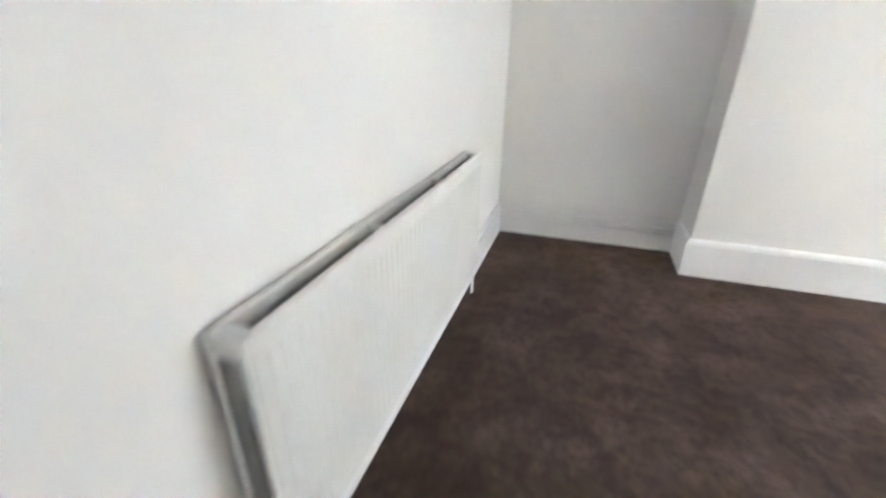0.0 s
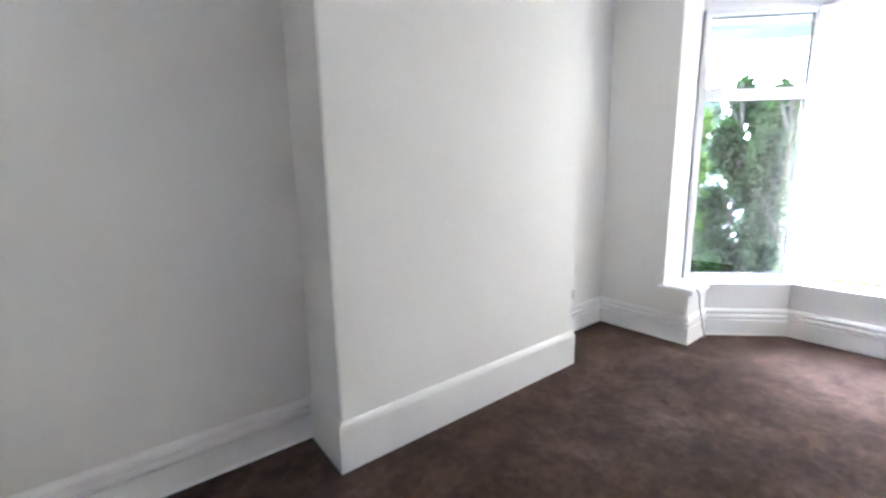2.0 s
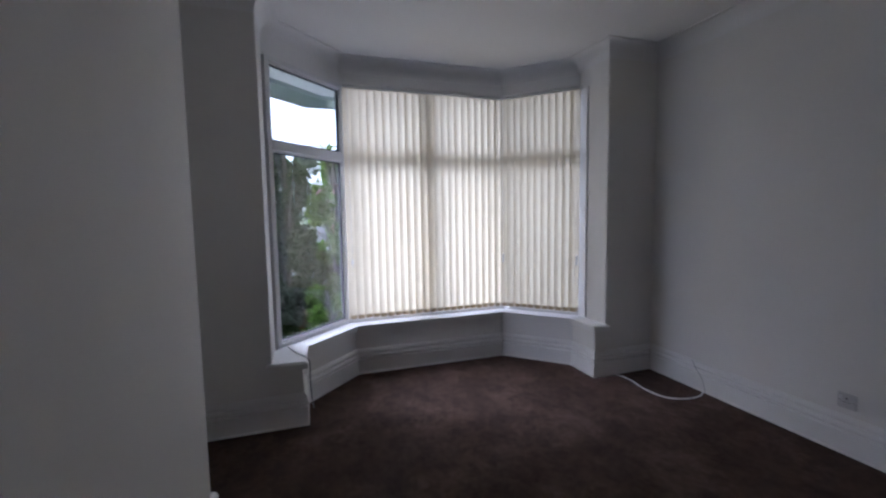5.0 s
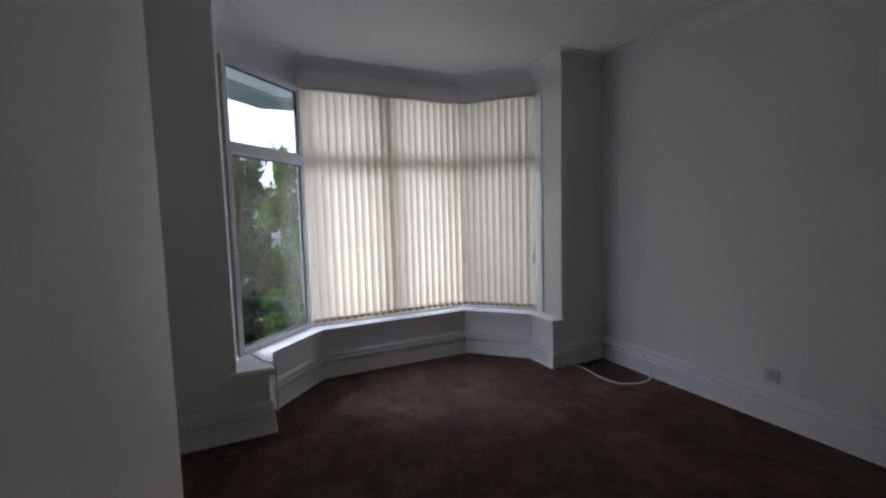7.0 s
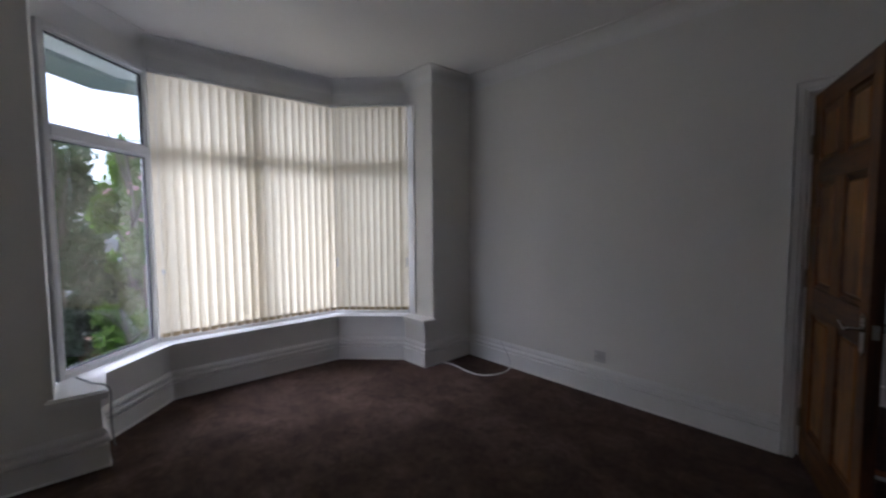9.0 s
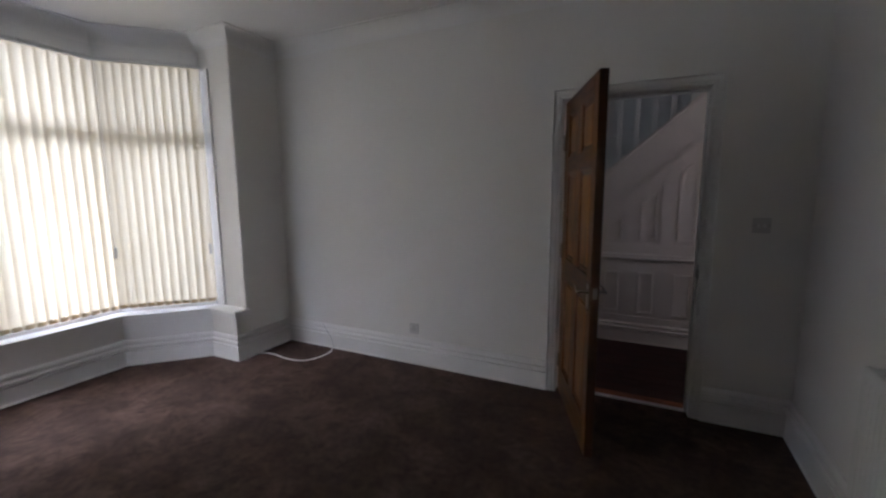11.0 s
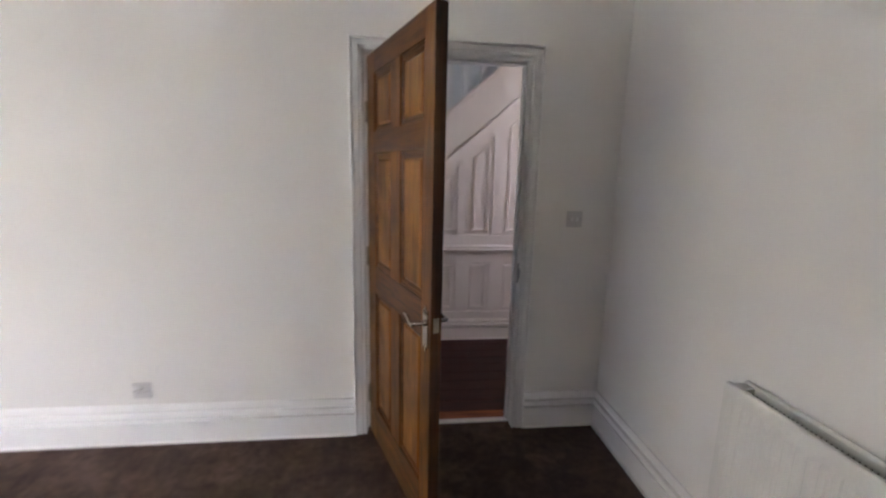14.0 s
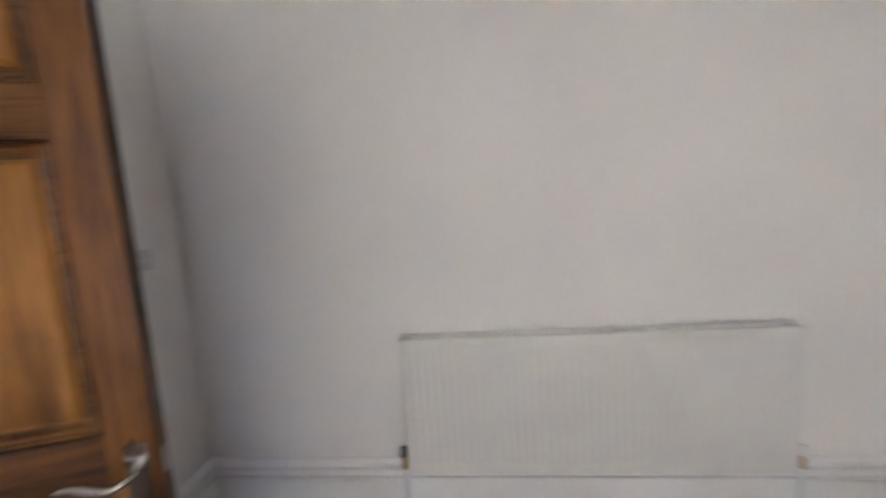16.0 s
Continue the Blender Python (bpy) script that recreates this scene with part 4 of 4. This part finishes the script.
hall_rail = [(-0.004, 0.0), (0.018, 0.0), (0.018, 0.012), (0.030, 0.02), (0.034, 0.032), (0.024, 0.042), (0.028, 0.055), (0.012, 0.068), (-0.004, 0.07)]
part("dado_rail", sweep([(XR, HALL_Y - 0.015), (XL, HALL_Y - 0.015)], [(-d, z + 0.775) for d, z in hall_rail]), PANEL_WARM_LIT, wains)
part("skirting", sweep([(XR, HALL_Y - 0.018), (XL, HALL_Y - 0.018)], [(-d, z * 0.88) for d, z in MOULDED]), PANEL_WARM_LIT, wains)
part("rail", board(XL, XR, 0.185, 0.255), PANEL_WARM_LIT, wains)
part("rail", board(XL, XR, 0.70, 0.775), PANEL_WARM_LIT, wains)
part("rail", board(XL, 2.2, 0.845, 0.93), PANEL_WARM_LIT, wains)
part("string", board(-0.15, XR, string_z(-0.15) - 0.33, string_z(-0.15), string_z(XR) - 0.33, string_z(XR), 0.040), PANEL_WARM_LIT, wains, "sloping stair string")
part("string_bead", board(-0.15, XR, string_z(-0.15) - 0.36, string_z(-0.15) - 0.335, string_z(XR) - 0.36, string_z(XR) - 0.335, 0.056), PANEL_WARM_LIT, wains)
part("string_cap", board(-0.15, XR, string_z(-0.15) + 0.001, string_z(-0.15) + 0.035, string_z(XR) + 0.001, string_z(XR) + 0.035, 0.062), PANEL_WARM_LIT, wains)
part("panel_top", board(-0.15, 2.2, string_z(-0.15) - 0.48, string_z(-0.15) - 0.362, string_z(2.2) - 0.48, string_z(2.2) - 0.362), PANEL_WARM_LIT, wains)
for k in range(-5, 5):
    xc = 0.628 + 0.293 * k
    part("muntin", board(xc - 0.052, xc + 0.052, 0.255, 0.70), PANEL_WARM_LIT, wains)
    top = lambda x: min(string_z(x), string_z(-0.15)) - 0.48
    if top(xc + 0.05) > 0.96:
        part("muntin", board(xc - 0.052, xc + 0.052, 0.93, top(xc - 0.052), None, top(xc + 0.052)), PANEL_WARM_LIT, wains)
    # fielded bead inside each panel
    for za, zb, zc in ((0.285, 0.67, 0.67),) + (((0.965, top(xc + 0.215) - 0.035, top(xc + 0.078) - 0.035),) if top(xc + 0.215) > 1.06 else ()):
        loop = [(xc + 0.078, za), (xc + 0.215, za), (xc + 0.215, zb), (xc + 0.078, zc)]
        part("panel_bead", sweep(loop, [(0, 0), (0, 0.010), (0.007, 0.012), (0.010, 0.005), (0.014, 0.005), (0.016, 0.008), (0.022, 0.007), (0.022, 0.0)], closed=True, m=Matrix(((1, 0, 0, 0), (0, 0, 1, HALL_Y - 0.018), (0, 1, 0, 0), (0, 0, 0, 1)))), PANEL_WARM_LIT, wains)
stairs = holder("staircase", "white painted staircase with square balusters", "staircase", pose(2.72, HALL_Y, 0))
for k in range(13):
    x1 = 0.0 - 0.22 * k
    bm = bmesh.new()
    box(bm, x1 - 0.25, x1, -0.86, -0.055, 0.19 * (k + 1) - 0.03, 0.19 * (k + 1), 0.004)
    part("tread", bm, CARPET, stairs, "carpeted tread")
    bm = bmesh.new()
    box(bm, x1 - 0.245, x1 - 0.225, -0.86, -0.055, 0.19 * (k + 1), 0.19 * (k + 2) - 0.03)
    part("riser", bm, TRIM, stairs)
for k in range(19):
    x = 1.197 + 0.1395 * (8 - k)
    if x < -0.1:
        break
    zb = string_z(x) + 0.03
    bm = bmesh.new()
    box(bm, x - 2.72 - 0.017, x - 2.72 + 0.017, -0.052, -0.018, zb - 0.03, zb + 0.86, 0.003)
    part("baluster", bm, TRIM, stairs)
bm = tube([(2.35 - 2.72, -0.035, string_z(2.35) + 0.88), (-0.1 - 2.72, -0.035, string_z(-0.1) + 0.88)], 0.03, 10)
part("handrail", bm, TRIM, stairs)

# ---- outside ----
GZ = -0.62
bm = bmesh.new()
box(bm, 8.05, 120, -90, 90, GZ - 0.4, GZ - 0.12)
structure("road", bm, ASPHALT, "grey asphalt street", "road")
bm = bmesh.new()
bmesh.ops.create_grid(bm, x_segments=2, y_segments=2, size=900, matrix=Matrix.Translation((0, 0, GZ - 0.45)))
structure("ground", bm, GRASS, "grassy ground reaching the distance", "ground")
bm = bmesh.new()
box(bm, 4.3, 7.5, -12, 14, GZ - 0.4, GZ)
structure("front_garden", bm, GRASS, "small front garden lawn", "lawn")
bm = bmesh.new()
box(bm, 7.72, 9.6, -40, 40, GZ - 0.4, GZ)
structure("pavement", bm, PAVING, "concrete pavement beside the street", "pavement")
wall_thing = tagged(part("garden_wall", box(bmesh.new(), 7.5, 7.72, -12, 14, GZ - 0.2, GZ + 0.55, 0.01), BRICK), "low red brick garden wall", "garden wall")
fence = holder("garden_fence", "brown stained timber boundary fence", "fence", pose(6.6, 2.28, GZ))
for k in range(9):
    bm = bmesh.new()
    box(bm, 0, 0.02, -0.105 * k - 0.1, -0.105 * k, 0.03, 1.45 + 0.01 * (k % 2), 0.003)
    part("board", bm, FENCE, fence)
for z in (0.3, 1.1):
    part("rail", box(bmesh.new(), 0.02, 0.06, -0.95, 0.02, z, z + 0.07), FENCE, fence)
for yy in (0.02, -1.03):
    part("post", box(bmesh.new(), -0.01, 0.08, yy, yy + 0.08, -0.1, 1.5, 0.005), FENCE, fence)


def leaves(bm, centre, radii, count, size, rng):
    """Many small bent leaves within a lumpy volume."""
    c = Vector(centre)
    for _ in range(count):
        d = Vector((rng.gauss(0, 1), rng.gauss(0, 1), rng.gauss(0, 1))).normalized()
        r = rng.random() ** 0.45
        r *= 0.72 + 0.45 * noise.noise(d * 2.1 + c)
        p = c + Vector((d.x * radii[0], d.y * radii[1], d.z * radii[2])) * r
        q = Euler((rng.uniform(0, 6.28), rng.uniform(-1, 1), rng.uniform(0, 6.28))).to_matrix()
        s = size * rng.uniform(0.6, 1.4)
        a, b, e, f = (p + q @ Vector(v) * s for v in ((0, -1, 0), (0.45, 0, 0.15), (0, 1, 0), (-0.45, 0, 0.15)))
        vs = [bm.verts.new(x) for x in (a, b, e, f)]
        bm.faces.new(vs[:3])
        bm.faces.new((vs[0], vs[2], vs[3]))


def tree(name, x, y, height, spread, count, size, mat, label, seed, trunk=0.05, petals=0):
    rng = random.Random(seed)
    ob = holder(name, label, "tree" if height > 2.2 else "shrub", pose(x, y, GZ))
    lean = rng.uniform(-0.1, 0.1)
    part("trunk", tube(smooth_line([(0, 0, -0.1), (lean * 0.5, 0.02, height * 0.3), (lean, -0.03, height * 0.62), (lean * 1.4, 0.02, height * 0.9)], 4), [trunk * (1 - 0.05 * k) for k in range(13)], 8), BARK, ob)
    for k in range(7):
        a = k * 2.4 + rng.random()
        z = height * (0.25 + 0.08 * k)
        e = (math.cos(a) * spread * 0.7, math.sin(a) * spread * 0.7, z + height * 0.22)
        part("limb", tube(smooth_line([(lean * z / height, 0, z), (e[0] * 0.5, e[1] * 0.5, z + height * 0.14), e], 3), [trunk * f for f in (0.45, 0.4, 0.36, 0.3, 0.25, 0.18, 0.1)], 6), BARK, ob)
    bm = bmesh.new()
    for k in range(9):
        a = k * 2.4 + rng.random()
        z = height * (0.18 + 0.082 * k)
        r = spread * (0.75 - 0.045 * abs(k - 3)) * rng.uniform(0.7, 1.1)
        leaves(bm, (math.cos(a) * r * 0.55, math.sin(a) * r * 0.55, z), (r * 0.6, r * 0.6, height * 0.13), count // 9, size, rng)
    part("crown", bm, mat, ob)
    if petals:
        bm = bmesh.new()
        leaves(bm, (0, 0, height * 0.7), (spread * 0.9, spread * 0.9, height * 0.3), petals, size * 0.7, rng)
        part("blossom", bm, PETAL, ob)
    return ob


tree("tree", 6.75, 3.05, 3.15, 0.66, 8500, 0.055, LEAF_DARK, "slender dark green garden tree before the bay", 3, 0.035)
tree("tree", 6.9, 4.25, 3.3, 0.78, 7500, 0.06, LEAF, "leafy green garden tree by the wall", 5, 0.04)
tree("tree", 7.0, 5.7, 3.1, 0.9, 4500, 0.06, LEAF_DARK, "broad green garden tree by the wall", 8, 0.04)
tree("tree", 7.25, 2.42, 3.2, 0.66, 7500, 0.055, LEAF, "bright green young garden tree by the fence", 4, 0.05, 60)
tree("tree", 7.05, 3.62, 3.35, 0.78, 8500, 0.058, LEAF_DARK, "dense dark green garden tree by the wall", 21, 0.04)
tree("shrub", 6.1, 2.62, 1.25, 0.50, 2400, 0.045, LEAF, "bright green garden shrub", 11, 0.03)
tree("shrub", 6.0, 3.65, 1.15, 0.55, 2400, 0.045, LEAF_DARK, "low dark green garden shrub", 13, 0.03)
tree("shrub", 6.2, 4.9, 1.3, 0.60, 2400, 0.045, LEAF, "rounded green shrub with pink flowers", 17, 0.03, 40)


bm = bmesh.new()
rng = random.Random(40)
for k in range(34):
    leaves(bm, (7.28 + rng.uniform(-0.1, 0.1), 0.6 + 0.19 * k, GZ + 0.75 + rng.uniform(-0.3, 0.5)), (0.30, 0.34, 0.75), 260, 0.05, rng)
tagged(part("hedge", bm, LEAF_DARK), "uneven dark green garden hedge along the wall", "hedge", kind="stuff")


def car(x, y, turn, paint, label):
    ob = holder("car", label, "car", pose(x, y, GZ - 0.12, 0, 0, turn), "parked cars")
    side = [(-2.05, 0.35), (2.05, 0.35), (2.1, 0.65), (2.0, 0.82), (1.0, 0.95), (0.35, 1.42), (-1.2, 1.46), (-1.95, 0.98), (-2.1, 0.9)]
    bm = bmesh.new()
    vs = [[bm.verts.new((px, s * (0.85 if pz < 1.0 else 0.66), pz)) for px, pz in side] for s in (-1, 1)]
    bm.faces.new(vs[0])
    bm.faces.new(list(reversed(vs[1])))
    for k in range(len(side)):
        bm.faces.new((vs[0][k], vs[1][k], vs[1][(k + 1) % len(side)], vs[0][(k + 1) % len(side)]))
    bmesh.ops.recalc_face_normals(bm, faces=bm.faces)
    bmesh.ops.bevel(bm, geom=bm.edges[:], offset=0.05, segments=2, affect="EDGES")
    part("body", bm, paint, ob, smooth=True)
    for s in (-1, 1):
        bm = bmesh.new()
        v = [bm.verts.new((px, s * py, pz)) for px, py, pz in ((0.75, 0.835, 1.0), (0.25, 0.70, 1.36), (-1.1, 0.69, 1.38), (-1.6, 0.83, 1.02))]
        v2 = [bm.verts.new((p.co.x, p.co.y + s * 0.012, p.co.z)) for p in v]
        bm.faces.new(v)
        bm.faces.new(v2)
        for k in range(4):
            bm.faces.new((v[k], v[(k + 1) % 4], v2[(k + 1) % 4], v2[k]))
        bmesh.ops.recalc_face_normals(bm, faces=bm.faces)
        part("side_window", bm, DARKGLASS, ob)
        for px in (-1.3, 1.3):
            bm = bmesh.new()
            cylinder(bm, (px, s * 0.68, 0.31), (px, s * 0.88, 0.31), 0.31, 24)
            wheel = part("wheel", bm, RUBBER, ob)
            bm = bmesh.new()
            cylinder(bm, (px, s * 0.87, 0.31), (px, s * 0.895, 0.31), 0.19, 20)
            part("rim", bm, STEEL, wheel)
    for s in (-0.6, 0.6):
        part("headlight", box(bmesh.new(), 2.0, 2.09, s - 0.16, s + 0.16, 0.66, 0.78, 0.02), GLASS, ob)
        part("tail_light", box(bmesh.new(), -2.10, -2.0, s - 0.14, s + 0.14, 0.72, 0.88, 0.02), TILE, ob)
    return ob


car(10.9, 3.1, 90, CARPAINT, "white hatchback parked at the kerb")
car(10.9, 8.2, 90, CARPAINT_BLUE, "silver-blue car parked at the kerb")
car(15.6, 5.0, -90, CARPAINT, "white car parked across the street")


def house(x, y, width, eaves, ridge, wall_mat, label):
    """A terraced house that faces the street, its front at x."""
    ob = holder("house", label, "house", pose(x, y, GZ), "houses across the street")
    part("wall", box(bmesh.new(), 0, 8, 0, width, -0.5, eaves), wall_mat, ob)
    bm = bmesh.new()
    pts = [(-0.4, eaves - 0.1), (4, ridge), (8.4, eaves - 0.1), (8.4, eaves + 0.1), (4, ridge + 0.2), (-0.4, eaves + 0.1)]
    vs = [[bm.verts.new((px, yy, pz)) for px, pz in pts] for yy in (-0.02, width + 0.02)]
    bm.faces.new(vs[0])
    bm.faces.new(list(reversed(vs[1])))
    for k in range(6):
        bm.faces.new((vs[0][k], vs[1][k], vs[1][(k + 1) % 6], vs[0][(k + 1) % 6]))
    bmesh.ops.recalc_face_normals(bm, faces=bm.faces)
    roof = part("roof", bm, TILE, ob, "orange tiled pitched roof")
    part("chimney", box(bmesh.new(), 3.5, 4.4, width - 0.9, width - 0.2, ridge - 0.6, ridge + 1.1), BRICK, roof)
    for z in (0.9, 3.5):
        for yy in (0.7, width - 2.1):
            if z + 1.4 > eaves:
                continue
            w = part("window", box(bmesh.new(), -0.05, 0.06, yy, yy + 1.4, z, z + 1.4), UPVC, ob)
            for q in (0.08, 0.74):
                part("pane", box(bmesh.new(), -0.07, -0.045, yy + q, yy + q + 0.58, z + 0.08, z + 1.32), DARKGLASS, w)
    part("door", box(bmesh.new(), -0.05, 0.06, width / 2 - 0.45, width / 2 + 0.45, 0.0, 2.1), FENCE, ob)
    return ob


house(36, -15.5, 6.5, 2.6, 4.6, RENDER, "pale rendered bungalow with an orange tiled roof")
house(36, -8.8, 6.5, 2.6, 4.6, BRICK, "red brick bungalow with an orange tiled roof")
rng = random.Random(21)
bm = bmesh.new()
for k in range(26):
    yy = -26 + 4.2 * k + rng.uniform(-1, 1)
    xx = 56 + rng.uniform(-5, 6)
    for j in range(4):
        leaves(bm, (xx + rng.uniform(-1.5, 1.5), yy + rng.uniform(-1.5, 1.5), GZ + 2.2 + 2.0 * j), (3.0 - 0.3 * j, 3.0 - 0.3 * j, 2.0), 150, 0.55, rng)
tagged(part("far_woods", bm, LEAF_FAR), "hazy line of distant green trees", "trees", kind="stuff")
cable_out = tube([(14.0 + 0.37 * k, -14 + 2.4 * k, 3.9 + 0.062 * k - 0.5 * math.sin(math.pi * k / 12)) for k in range(13)], 0.02, 6)
pole = holder("telegraph_pole", "brown telegraph pole with an overhead wire", "telegraph pole", pose(18.4, 14.8, GZ))
part("pole", tube([(0, 0, -0.5), (0, 0, 5.6)], [0.12, 0.09], 10), BARK, pole)
cable_out.transform(Matrix.Translation((-18.4, -14.8, -GZ)))
part("wire", cable_out, BLACK_PLASTIC, pole)
